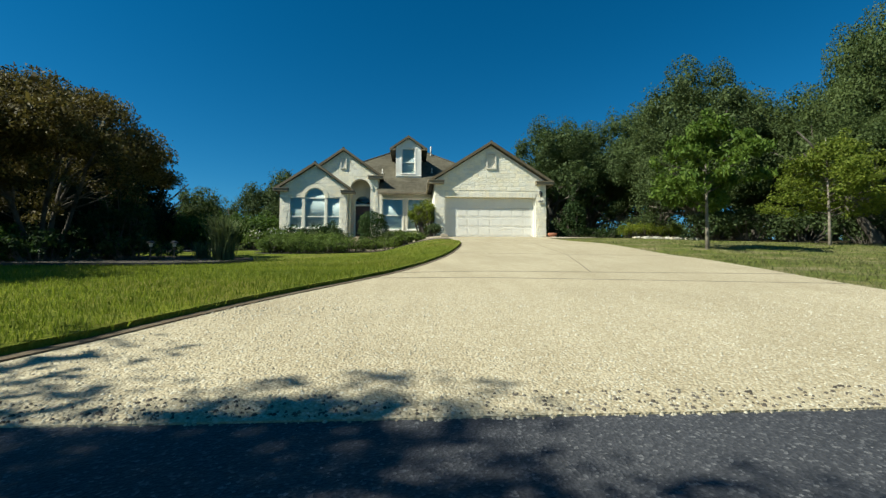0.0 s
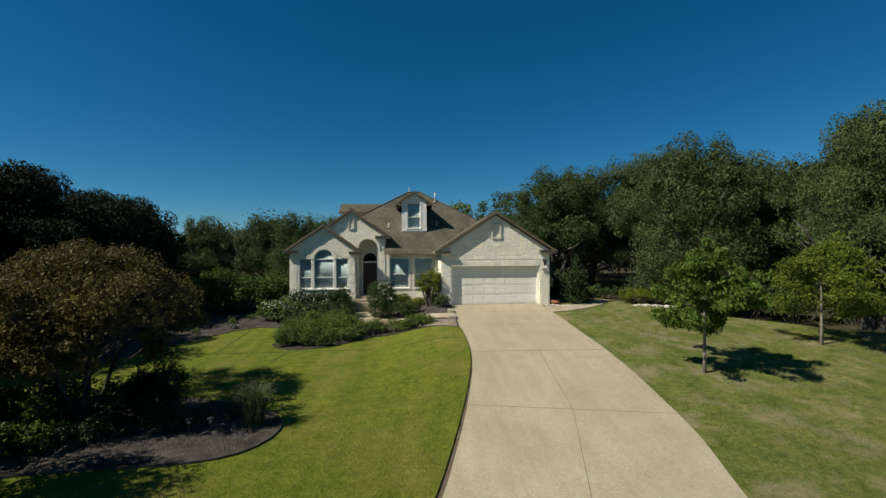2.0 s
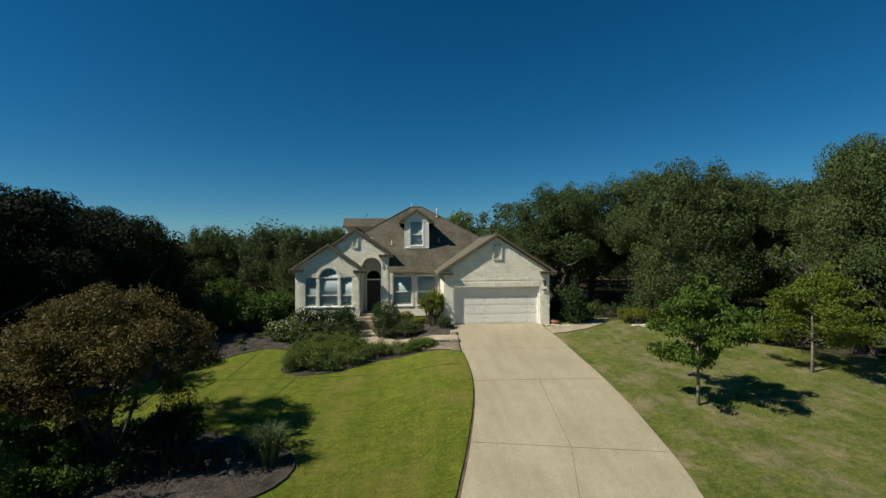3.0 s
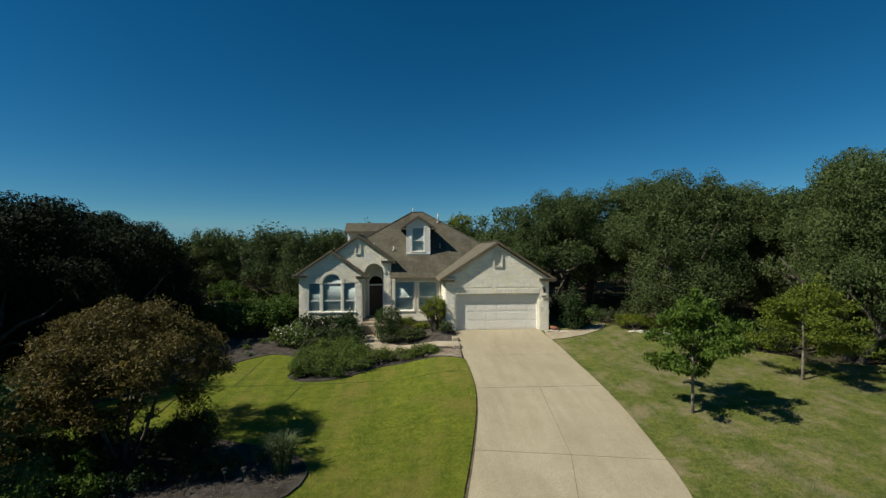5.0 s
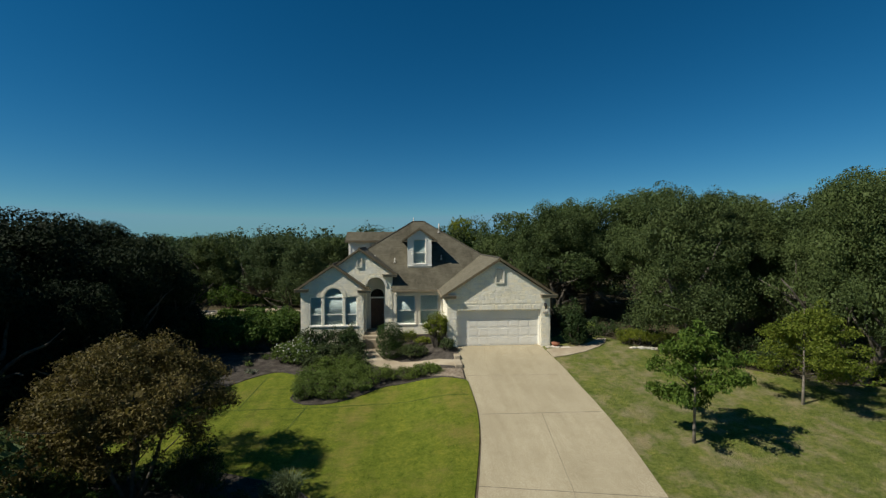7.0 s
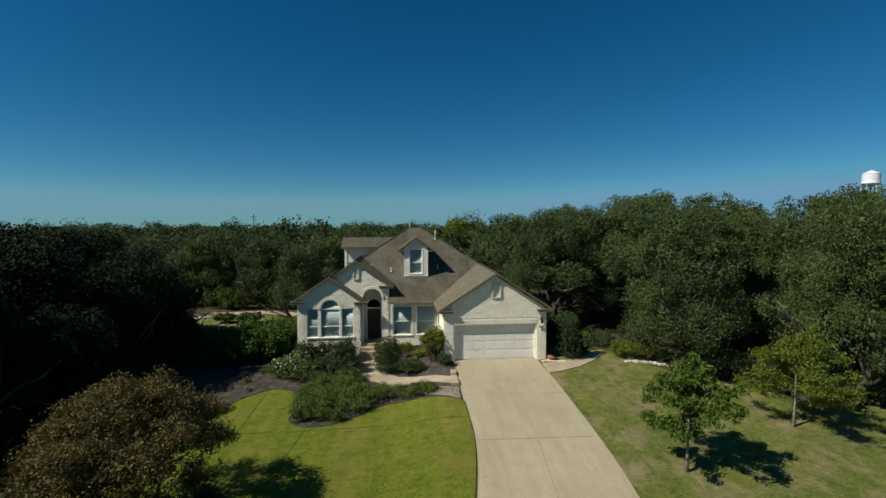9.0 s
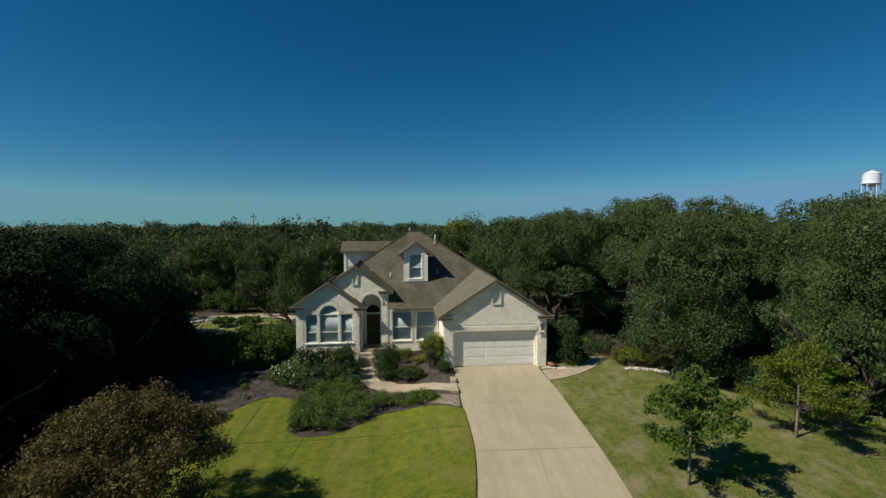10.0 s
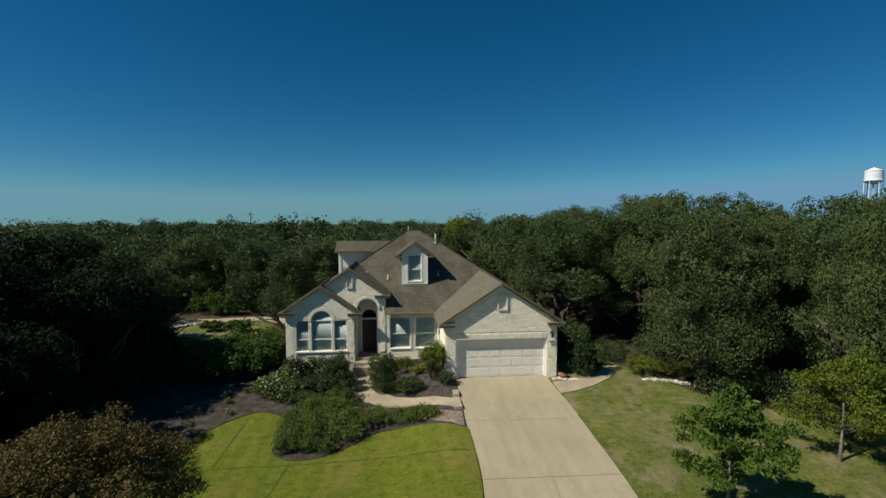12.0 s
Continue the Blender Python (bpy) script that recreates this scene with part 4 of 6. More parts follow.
part("fascia", boxes((-10.87, -5.6, 10.96, 11.0, 6.36, 6.54)), M_TRIM, house)

# roof pipes
for x, y, h, r in ((-3.05, 9.55, 0.75, 0.055), (-6.55, 6.0, 0.35, 0.04), (-3.1, 6.3, 0.35, 0.04), (-8.0, 6.2, 0.45, 0.05), (-5.1, 11.09, 0.35, 0.03)):
    z = EAVE_Z + S * (y - EAVE_Y)
    bm = bmesh.new()
    tube(bm, [(x, y, z - 0.1), (x, y, z + h)], [r, r], 8)
    tube(bm, [(x, y, z + 0.0), (x, y, z + 0.1)], [r * 2.4, r * 1.2], 8)
    part("vent_pipe", bm, M_PIPE, house, "pale metal vent pipe", True)

# wall lamp and number plate
lamp = part("wall_lamp", boxes((2.76, 2.90, -0.28, -0.2, 2.42, 2.62), bevel=0.015), M_LAMP, house, "black iron wall lantern")
bm = bmesh.new()
tube(bm, [(2.83, -0.36, 2.26), (2.83, -0.36, 2.5), (2.83, -0.36, 2.58)], [0.05, 0.085, 0.02], 6)
tube(bm, [(2.83, -0.28, 2.56), (2.83, -0.36, 2.60)], [0.012, 0.012], 5)
part("lantern", bm, M_LAMP, lamp)
plate = part("number_plate", boxes((2.66, 3.0, -0.285, -0.26, 1.94, 2.12), bevel=0.01), M_RENDER, house, "pale stone number plate")
for k in range(4):
    part("bar", boxes((2.70 + k * 0.07, 2.74 + k * 0.07, -0.29, -0.284, 1.98, 2.08)), M_LAMP, plate)
tagged(house, category="house")


# ---- trees ----
def limb(rng, start, d, length, r0, r1, n=6, curl=0.25, rise=0.1):
    pts, rad, p = [], [], np.array(start, float)
    d = np.array(d, float) / np.linalg.norm(d)
    for i in range(n):
        pts.append(tuple(p))
        rad.append(r0 + (r1 - r0) * i / (n - 1))
        d = d + rng.normal(0, curl, 3) * 0.5
        d[2] += rise * 0.5
        d /= np.linalg.norm(d)
        p = p + d * length / (n - 1)
    return pts, rad


def make_oak(seed, leaf=None, radius=4.0, height=9.0, leaf_size=0.056, leaves=62000, stem_n=2, name="oak_tree", label="", bark=None, low=0.28, gap=0.485, cell=0.9):
    """A spreading evergreen oak: leaning stems, crooked limbs and an uneven crown of small leaves in sprays."""
    rng = np.random.default_rng(seed)
    tree = thing(name, label or "spreading dark green live oak with crooked grey trunk", "tree")
    bm = bmesh.new()
    lobes = []
    for s in range(stem_n):
        a = 2 * math.pi * (s + rng.random() * 0.6) / stem_n
        pts, rad = limb(rng, (0.2 * math.cos(a), 0.2 * math.sin(a), -0.3), (0.5 * math.cos(a), 0.5 * math.sin(a), 1), height * 0.42, 0.24, 0.15, 6, 0.3, 0.15)
        tube(bm, pts, rad, 8)
        for k in range(7):
            i = 2 + k % 4
            b = a + rng.normal(0, 1.1)
            p2, r2 = limb(rng, pts[i], (math.cos(b), math.sin(b), 0.55 + 0.4 * rng.random()), radius * (0.7 + 0.35 * rng.random()), 0.11, 0.03, 6, 0.4, 0.1)
            tube(bm, p2, r2, 6)
            if math.hypot(p2[-1][0], p2[-1][1]) < radius * 0.95 and p2[-1][2] < height * 0.8:
                r = radius * rng.uniform(0.16, 0.24)
                lobes.append((*p2[-1], r, r * 0.8))
    part("trunk", bm, bark or M_BARK, tree, smooth=True)
    turn = rng.random() * 6.28
    for k in range(9):
        a = turn + k * 6.2832 / 9 + rng.normal(0, 0.2)
        q, r = radius * rng.uniform(0.5, 0.66), radius * rng.uniform(0.28, 0.4)
        lobes.append((q * math.cos(a), q * math.sin(a), height * (low + 0.14 + 0.12 * rng.random()), r, height * rng.uniform(0.13, 0.18)))
    for k in range(8):
        a = turn + k * 6.2832 / 8 + rng.normal(0, 0.3)
        q, r = radius * rng.uniform(0.28, 0.5), radius * rng.uniform(0.3, 0.42)
        lobes.append((q * math.cos(a), q * math.sin(a), height * rng.uniform(0.55, 0.72), r, height * rng.uniform(0.13, 0.19)))
    for k in range(7):
        a, q = turn + k * 2.39996, radius * 0.2 * math.sqrt(k + 0.3)
        lobes.append((q * math.cos(a), q * math.sin(a), height * rng.uniform(0.77, 0.84), radius * rng.uniform(0.2, 0.3), height * rng.uniform(0.10, 0.14)))
    for k in range(12):
        a, h = rng.random() * 6.28, rng.uniform(0.35, 0.8)
        q = radius * math.sqrt(max(0.05, 1 - (1.5 * h - 0.55) ** 2)) * 0.78
        r = radius * rng.uniform(0.11, 0.17)
        lobes.append((q * math.cos(a), q * math.sin(a), height * h, r, r * 0.9))
    v = crown_leaves(rng, lobes, leaves, leaf_size, cell, gap)
    v[:, :, 2] *= height / np.quantile(v[:, :, 2], 0.9985)
    quads("crown", v, leaf or L_OAK, tree)
    return tree


def place(tree, x, y, top, wide=1.0, turn=0.0):
    """A copy of a tree nine metres high and four in radius, with its top at that height of the world."""
    ob = copy_thing(tree, Matrix.Translation((x, y, land(x, y))) @ Matrix.Rotation(turn, 4, "Z"))
    ob.scale = (wide, wide, (top - land(x, y)) / 9.0)
    return ob


def settle(tree, x, y, top, wide=1.0, turn=0.0):
    """Moves the first of a kind to its own place."""
    tree.location = (x, y, land(x, y))
    tree.rotation_euler = (0, 0, turn)
    tree.scale = (wide, wide, (top - land(x, y)) / 9.0)


oak_a, oak_b, oak_c, oak_d = [make_oak(s, leaf, stem_n=n, low=w) for s, leaf, n, w in ((11, L_SHADEOAK, 2, 0.13), (23, L_OAK, 3, 0.22), (37, L_OAK, 2, 0.28), (41, L_OAK, 3, 0.18))]
oak_e, oak_f, oak_g = [make_oak(s, stem_n=n, leaf_size=0.088, leaves=24000, cell=1.0) for s, n in ((53, 2), (67, 3), (71, 2))]
wood_a, wood_b = [make_oak(s, L_SHADEOAK, stem_n=2, leaf_size=0.075, leaves=30000, cell=1.0, low=0.16, label="dark green oak at the edge of the woods") for s in (59, 61)]
cedar_a, cedar_b = [make_oak(s, L_SHADECEDAR, leaf_size=0.085, leaves=30000, stem_n=3, name="cedar_tree", label="dense cedar with grey twisted stems, its leaves darkened for shade", low=0.08, gap=0.44, cell=0.8) for s in (83, 97)]
near_oaks, back_oaks = [oak_a, oak_b, oak_c, oak_d], [oak_e, oak_f, oak_g]
for o in near_oaks + back_oaks:
    o["group"] = "oaks round the house"
settle(oak_a, 11.2, -1.6, 9.3, 0.98, 0.5)
settle(oak_b, 6.3, 8.2, 9.4, 1.12, 2.0)
settle(oak_c, 12.8, 6.4, 10.6, 1.14, 4.0)
settle(oak_d, 18.2, -0.8, 8.5, 1.1, 1.0)
settle(oak_e, 22.5, 4.0, 9.1, 1.15, 1.0)
settle(oak_f, 9.8, 14.5, 10.0, 1.08, 0.3)
settle(oak_g, 17.0, 13.0, 11.1, 1.18, 0.8)
# The last two stand unseen, added for their shade on street and lawn.
for i, (k, x, y, top, wide) in enumerate([(3, 16.7, -6.4, 9.5, 0.84), (0, 20.9, -4.8, 10.6, 1.14), (0, 15.2, 1.2, 9.2, 1.0), (1, 9.4, 9.6, 9.9, 0.95), (2, -10.75, -28.1, 5.0, 1.08), (3, -16.0, -19.8, 4.8, 1.0)]):
    place(near_oaks[k], x, y, top, wide, 1.3 * i)
for i, (x, y, top, wide) in enumerate([
        (24.5, 11.5, 10.5, 1.15), (28.0, -2.5, 10.5, 1.2), (5.0, 20.0, 9.5, 1.0), (12.5, 22.0, 10.2, 1.1), (20.0, 21.0, 11.6, 1.15), (28.0, 20.0, 11.6, 1.2), (31.0, 6.0, 10.8, 1.2), (33.0, -9.0, 10.5, 1.15), (33.5, 13.0, 11.0, 1.2)]):
    place(back_oaks[i % 3], x, y, top, wide, 1.1 * i)
settle(wood_a, -15.0, 13.8, 6.7, 0.72, 2.6)
settle(wood_b, -20.5, 23.0, 7.3, 0.95, 0.4)
for o in (wood_a, wood_b):
    o["group"] = "oaks behind the garden"
for i, (x, y, top, wide) in enumerate([(-28.0, 26.0, 7.5, 1.0), (-14.0, 22.5, 7.2, 0.95), (-34.5, 16.0, 8.5, 1.05), (-8.0, 24.5, 7.7, 0.95), (-1.5, 24.5, 8.2, 0.92)]):
    place((wood_a, wood_b)[i % 2], x, y, top, wide, 1.1 * i)

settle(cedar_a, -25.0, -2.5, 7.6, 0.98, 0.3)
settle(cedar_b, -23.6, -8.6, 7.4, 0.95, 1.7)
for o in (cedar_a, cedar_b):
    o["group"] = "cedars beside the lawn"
# Tall ones at x -29, -31 and -33 are unseen, added for shade.
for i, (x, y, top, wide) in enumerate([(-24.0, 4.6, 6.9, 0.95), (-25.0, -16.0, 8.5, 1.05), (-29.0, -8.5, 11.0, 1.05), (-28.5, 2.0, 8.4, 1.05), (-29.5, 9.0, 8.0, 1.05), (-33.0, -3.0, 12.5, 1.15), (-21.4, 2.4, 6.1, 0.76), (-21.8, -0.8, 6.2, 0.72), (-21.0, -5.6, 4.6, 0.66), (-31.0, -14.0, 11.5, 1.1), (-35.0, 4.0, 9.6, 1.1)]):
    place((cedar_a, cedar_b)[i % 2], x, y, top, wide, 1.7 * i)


def woods(name, spots, leaf_size, material, label, seed, per=26):
    """Distant trees, too many to count: clumps of leaves over short stems."""
    rng = np.random.default_rng(seed)
    blobs = []
    for x, y, r, h in spots:
        z = land(x, y)
        for k in range(6):
            a, q = rng.random() * 6.28, r * 0.62 * rng.random() ** 0.5
            blobs.append((x + q * math.cos(a), y + q * math.sin(a), z + h * (0.45 + 0.42 * rng.random()), r * (0.38 + 0.2 * rng.random()), h * 0.17))
        blobs.append((x, y, z + h * 0.35, r * 0.8, h * 0.3))
    v = blob_leaves(rng, blobs, per, leaf_size, 0.75, 0.5, 0.7, 0.0, 0.35, True)
    return tagged(quads(name, v, material), label, "woods", kind="stuff")


rng = np.random.default_rng(5)
spots_a, spots_b, spots_c = [], [], []
for k in range(430):
    a = radians(rng.uniform(-62, 62))
    d = 56 + 330 * rng.random() ** 1.5
    x, y = -5 + d * math.sin(a), -25 + d * math.cos(a)
    if abs(x) < 34 and y < 27:
        continue
    if -33 < x < -13 and y < 24:
        continue
    tall = 1.8 if rng.random() < 0.12 and d > 75 else 0.0
    kind = 2 if d > 115 else int(rng.random() < 0.3)
    (spots_a, spots_b, spots_c)[kind].append((x, y, 2.6 + d * 0.012 + 1.5 * rng.random(), 5.6 + 3.2 * rng.random() + d * 0.008 + tall))
woods("far_oak_woods", spots_a, 0.15, L_WOODS, "dense dark green oak woods in the distance", 6, 42)
woods("far_cedar_woods", spots_b, 0.15, L_WOODS, "dense cedar woods in the distance", 7, 42)
woods("horizon_woods", spots_c, 0.42, L_WOODS, "hazy green woods along the horizon", 8, 5)

lime = make_oak(131, L_LIME, 2.6, 9.0, 0.11, 9000, 2, "bright_tree", "sunlit yellow-green tree among the dark woods")
settle(lime, 0.8, 28.5, 9.4)

low = np.random.default_rng(15)
woods("thicket", [(-44 + 1.75 * k + low.normal(0, 0.8), 30 + low.uniform(-2.5, 3.5), 2.0, 3.4 + low.uniform(0, 1.4)) for k in range(62)], 0.16, L_WOODS, "low dark thicket behind the garden", 16, 60)


# ---- planting and small things ----
def joint_strip(a, b, width=0.025):
    """A filled joint across the driveway."""
    a, b = Vector(a), Vector(b)
    d = (b - a).normalized()
    s = Vector((-d.y, d.x)) * width / 2
    n = max(2, int((b - a).length / 0.4))
    bm = bmesh.new()
    rows = []
    for i in range(n + 1):
        p = a + (b - a) * i / n
        rows.append([bm.verts.new((q.x, q.y, land(q.x, q.y) + 0.05 + h)) for q, h in ((p - s, -0.004), (p - s * 0.8, 0.005), (p + s * 0.8, 0.005), (p + s, -0.004))])
    for u, v in zip(rows, rows[1:]):
        for k in range(3):
            bm.faces.new((u[k], u[k + 1], v[k + 1], v[k]))
    part("joint", bm, M_JOINT, bpy.data.objects["driveway"], smooth=True)


for a, b in (((-2.6, -4.35), (2.78, -4.5)), ((-2.66, -8.44), (2.8, -8.54)), ((-3.28, -12.9), (2.55, -13.85)), ((-4.72, -18.0), (1.5, -18.5)), ((-5.1, -18.7), (1.2, -19.6)), ((0.12, -8.5), (-0.3, -13.4)), ((-0.3, -13.4), (-1.6, -18.2))):
    joint_strip(a, b, 0.014 if a[1] > -5 else 0.028 if abs(a[1] - b[1]) < 2 else 0.016)


def ribbon(name, line, height, width, material, parent=None, label="", base=0.0):
    """A thin upright strip that follows the land along a line."""
    bm = bmesh.new()
    prev = None
    for i, p in enumerate(line):
        q, r = Vector(line[max(0, i - 1)]), Vector(line[min(len(line) - 1, i + 1)])
        d = (r - q).normalized()
        s = Vector((-d.y, d.x)) * width / 2
        z = land(*p) + base
        p = Vector(p)
        row = [bm.verts.new((c.x, c.y, h)) for c, h in ((p - s, z - 0.06), (p - s, z + height), (p + s, z + height), (p + s, z - 0.06))]
        if prev:
            for k in range(3):
                bm.faces.new((prev[k], prev[k + 1], row[k + 1], row[k]))
        prev = row
    return part(name, bm, material, parent, label)


tagged(ribbon("bed_edging", bed_line, 0.10, 0.03, M_EDGING, base=0.03), "dark steel edging round the house bed", "edging", kind="structure")
tagged(ribbon("bed_edging", island_line + island_line[:1], 0.10, 0.03, M_EDGING, base=0.06), "dark steel edging round the island bed", "edging", kind="structure")
drive_edge = curve_through([((a[0] + b[0]) / 2, a[1]) for a, b in zip(DRIVE_LEFT[2:13], LAWN_EDGE[2:13])], 0.4, False)
tagged(ribbon("lawn_edge", drive_edge, 0.057, 0.13, M_SOIL, base=0.0), "strip of bare brown earth along the lawn's cut edge", "lawn edge", kind="structure")

# Thin dark green strips laid across the mown turf.
for a, b in (((-13.2, -2.3), (-13.35, -6.1)), ((-10.25, -5.95), (-10.6, -8.2)), ((-13.8, -6.15), (-10.2, -6.15)), ((-10.2, -6.15), (-6.1, -5.95)), ((-6.1, -5.95), (-2.8, -6.65))):
    n = 14
    line = [(a[0] + (b[0] - a[0]) * k / n, a[1] + (b[1] - a[1]) * k / n + 0.03 * math.sin(k * 2.1)) for k in range(n + 1)]
    tagged(ribbon("turf_line", line, 0.012, 0.075, M_TURFLINE, base=0.1), "thin dark line across the mown turf", "turf seam", kind="structure")

WALK = [(-2.75, -2.45), (-3.9, -1.9), (-4.95, -1.35), (-6.0, -0.6), (-6.75, 0.2), (-7.2, 1.2), (-7.35, 2.65), (-8.5, 2.65), (-8.55, 1.0), (-8.2, 0.1), (-7.6, -0.9), (-6.6, -1.45), (-5.6, -1.85), (-4.6, -2.3), (-3.0, -3.15), (-2.75, -3.25)]
tagged(sheet("front_walk", WALK, 0.14, M_WALK, 0.15, 0.35), "pale concrete walk curving to the front door", "walk", kind="structure")
PATH_E = [(2.7, -0.9), (3.6, -0.75), (4.6, -0.55), (5.8, 0.2), (6.9, 1.3), (7.3, 1.1), (6.75, 0.1), (6.1, -0.6), (4.9, -1.4), (3.6, -1.95), (2.75, -2.15)]
tagged(sheet("side_path", PATH_E, 0.06, M_WALK, 0.12, 0.35), "pale concrete side path beside the garage", "path", kind="structure")
tagged(sheet("gravel_patch", [(-2.7, -3.6), (-3.1, -3.55), (-4.1, -3.1), (-4.6, -3.6), (-3.7, -4.25), (-2.75, -4.8)], 0.13, M_PEBBLE, 0.1, 0.15, 0.02), "brown gravel beside the driveway", "gravel", kind="structure")
steps = thing("walk_steps", "two pale concrete steps between walk and driveway", "steps")
part("step", boxes((-3.05, -2.66, -3.4, -2.2, -0.8, -0.18), bevel=0.02), M_WALK, steps)
part("step", boxes((-2.98, -2.66, -2.2, -1.6, -0.8, -0.02), bevel=0.02), M_WALK, steps)


def shrub(name, label, x, y, blobs, material, size, density, aspect=0.55, shell=0.6, seed=0, group="", lumps=0.3, droop=0.0, spread=0.8, category="shrub"):
    """A shrub: short stems and clumps of leaves; blobs are (dx, dy, z over the ground, radius, half height)."""
    rng = np.random.default_rng(seed + int(abs(x) * 97 + abs(y) * 31))
    ob = thing(name, label, category, (x, y, land(x, y) + 0.05), group)
    bm = bmesh.new()
    for dx, dy, z, r, h in blobs:
        for k in range(2):
            a = rng.random() * 6.28
            tube(bm, [(dx * 0.4, dy * 0.4, -0.1), (dx * 0.8, dy * 0.8, z * 0.5), (dx + r * 0.4 * math.cos(a), dy + r * 0.4 * math.sin(a), z + h * 0.3)], [0.025, 0.018, 0.006], 5)
    part("woody_base", bm, M_BARK, ob)
    if lumps < 0.2:
        leaves = blob_leaves(rng, blobs, density, size, aspect, shell, spread, droop, lumps)
    else:
        n = sum(int(density * r * (r + h)) for dx, dy, z, r, h in blobs)
        leaves = crown_leaves(rng, blobs, n, size, 0.34, 0.43, shell, aspect, spread, False, 0.0, droop, 0.06)
    quads("foliage", leaves, material, ob)
    return ob


def scatter_blobs(seed, n, rx, ry, r, h, base):
    rng = np.random.default_rng(seed)
    out = []
    for k in range(n):
        a, q = rng.random() * 6.28, rng.random() ** 0.5
        out.append((rx * q * math.cos(a), ry * q * math.sin(a), base + h * (0.6 + 0.5 * rng.random()) * (1 - 0.45 * q), r * (0.7 + 0.6 * rng.random()), h * (0.45 + 0.25 * rng.random())))
    return out


# crape myrtle and the plants of the island bed
def make_crape(x, y):
    """A wide crape myrtle: bare stems that fan out like a vase, under an airy umbrella of bronze sprays."""
    rng = np.random.default_rng(91)
    ob = thing("crape_myrtle", "wide crape myrtle with bronze autumn leaves and grey stems", "tree", (x, y, land(x, y)))
    lobes = []
    for k in range(7):
        a = k * 6.2832 / 7 + rng.normal(0, 0.25)
        lean = rng.uniform(0.35, 0.75)
        pts, rad = limb(rng, (0.16 * math.cos(a), 0.16 * math.sin(a), -0.1), (lean * math.cos(a), lean * math.sin(a), 1), 3.4, 0.065, 0.035, 7, 0.22, 0.02)
        part("stem", tube(bmesh.new(), pts, rad, 7), M_BARK, ob, smooth=True)
        for j in range(5):
            b = a + rng.normal(0, 0.6)
            p2, r2 = limb(rng, pts[3 + j % 4], (math.cos(b), math.sin(b), 0.5 + 0.5 * rng.random()), rng.uniform(1.2, 2.0), 0.028, 0.008, 6, 0.3, -0.02)
            part("branch", tube(bmesh.new(), p2, r2, 5), M_BARK, ob, smooth=True)
    for k in range(64):
        a, q = k * 2.39996, 2.85 * math.sqrt((k + 0.5) / 64)
        z = 4.85 - 0.24 * q * q + rng.normal(0, 0.14)
        r = rng.uniform(0.5, 0.8)
        lobes.append((q * math.cos(a) - 0.2, q * math.sin(a) + 0.5, z, r, r * rng.uniform(0.4, 0.6)))
    for k in range(40):
        a, q = rng.random() * 6.28, rng.uniform(0.6, 2.7)
        r = rng.uniform(0.35, 0.65)
        lobes.append((q * math.cos(a) - 0.2, q * math.sin(a) + 0.4, 4.2 - 0.2 * q * q - rng.uniform(0.0, 1.0), r, r * 0.55))
    for k in range(24):
        r = rng.uniform(0.4, 0.65)
        lobes.append((rng.uniform(-3.0, 0.8), rng.uniform(-2.2, 0.2), rng.uniform(1.5, 3.0), r, r * 0.5))
    for k in range(30):
        r = rng.uniform(0.45, 0.7)
        lobes.append((rng.uniform(-0.9, 2.2), rng.uniform(-2.5, -0.3), rng.uniform(3.0, 4.1), r, r * 0.55))
    for k in range(26):
        a, q = rng.uniform(2.2, 4.6), rng.uniform(1.2, 3.6)
        r = rng.uniform(0.4, 0.7)
        lobes.append((q * math.cos(a) - 0.3, q * math.sin(a) + 0.3, rng.uniform(1.5, 3.2), r, r * 0.6))
    quads("crown", crown_leaves(rng, lobes, 80000, 0.047, 0.62, 0.475, 0.75, 0.45, 0.9, False, 0.03, 0.4, 0.3), L_CRAPE, ob)
    return ob


make_crape(-14.3, -12.4)
shrub("rosemary_bush", "dark upright evergreen bush in the island bed", -12.2, -12.6, scatter_blobs(3, 26, 0.7, 0.6, 0.34, 0.8, 0.5) + [(0, 0, 2.0, 0.36, 0.5), (0.25, 0.1, 1.6, 0.42, 0.5), (-0.2, 0, 1.55, 0.42, 0.5)], L_BOX, 0.05, 900, 0.3)
shrub("island_shrub", "leafy light green shrub beside the crape myrtle", -15.5, -13.7, scatter_blobs(4, 24, 1.5, 1.0, 0.45, 0.7, 0.3), L_HEDGE, 0.07, 420, 0.5)
# Added shrub whose dark leaves stand in for shade on the bed.
shrub("island_shrub", "low shrub added in the island bed, dark-leaved for shade", -11.4, -13.3, scatter_blobs(5, 14, 0.9, 0.5, 0.3, 0.4, 0.2), L_BOX, 0.06, 420, 0.5)


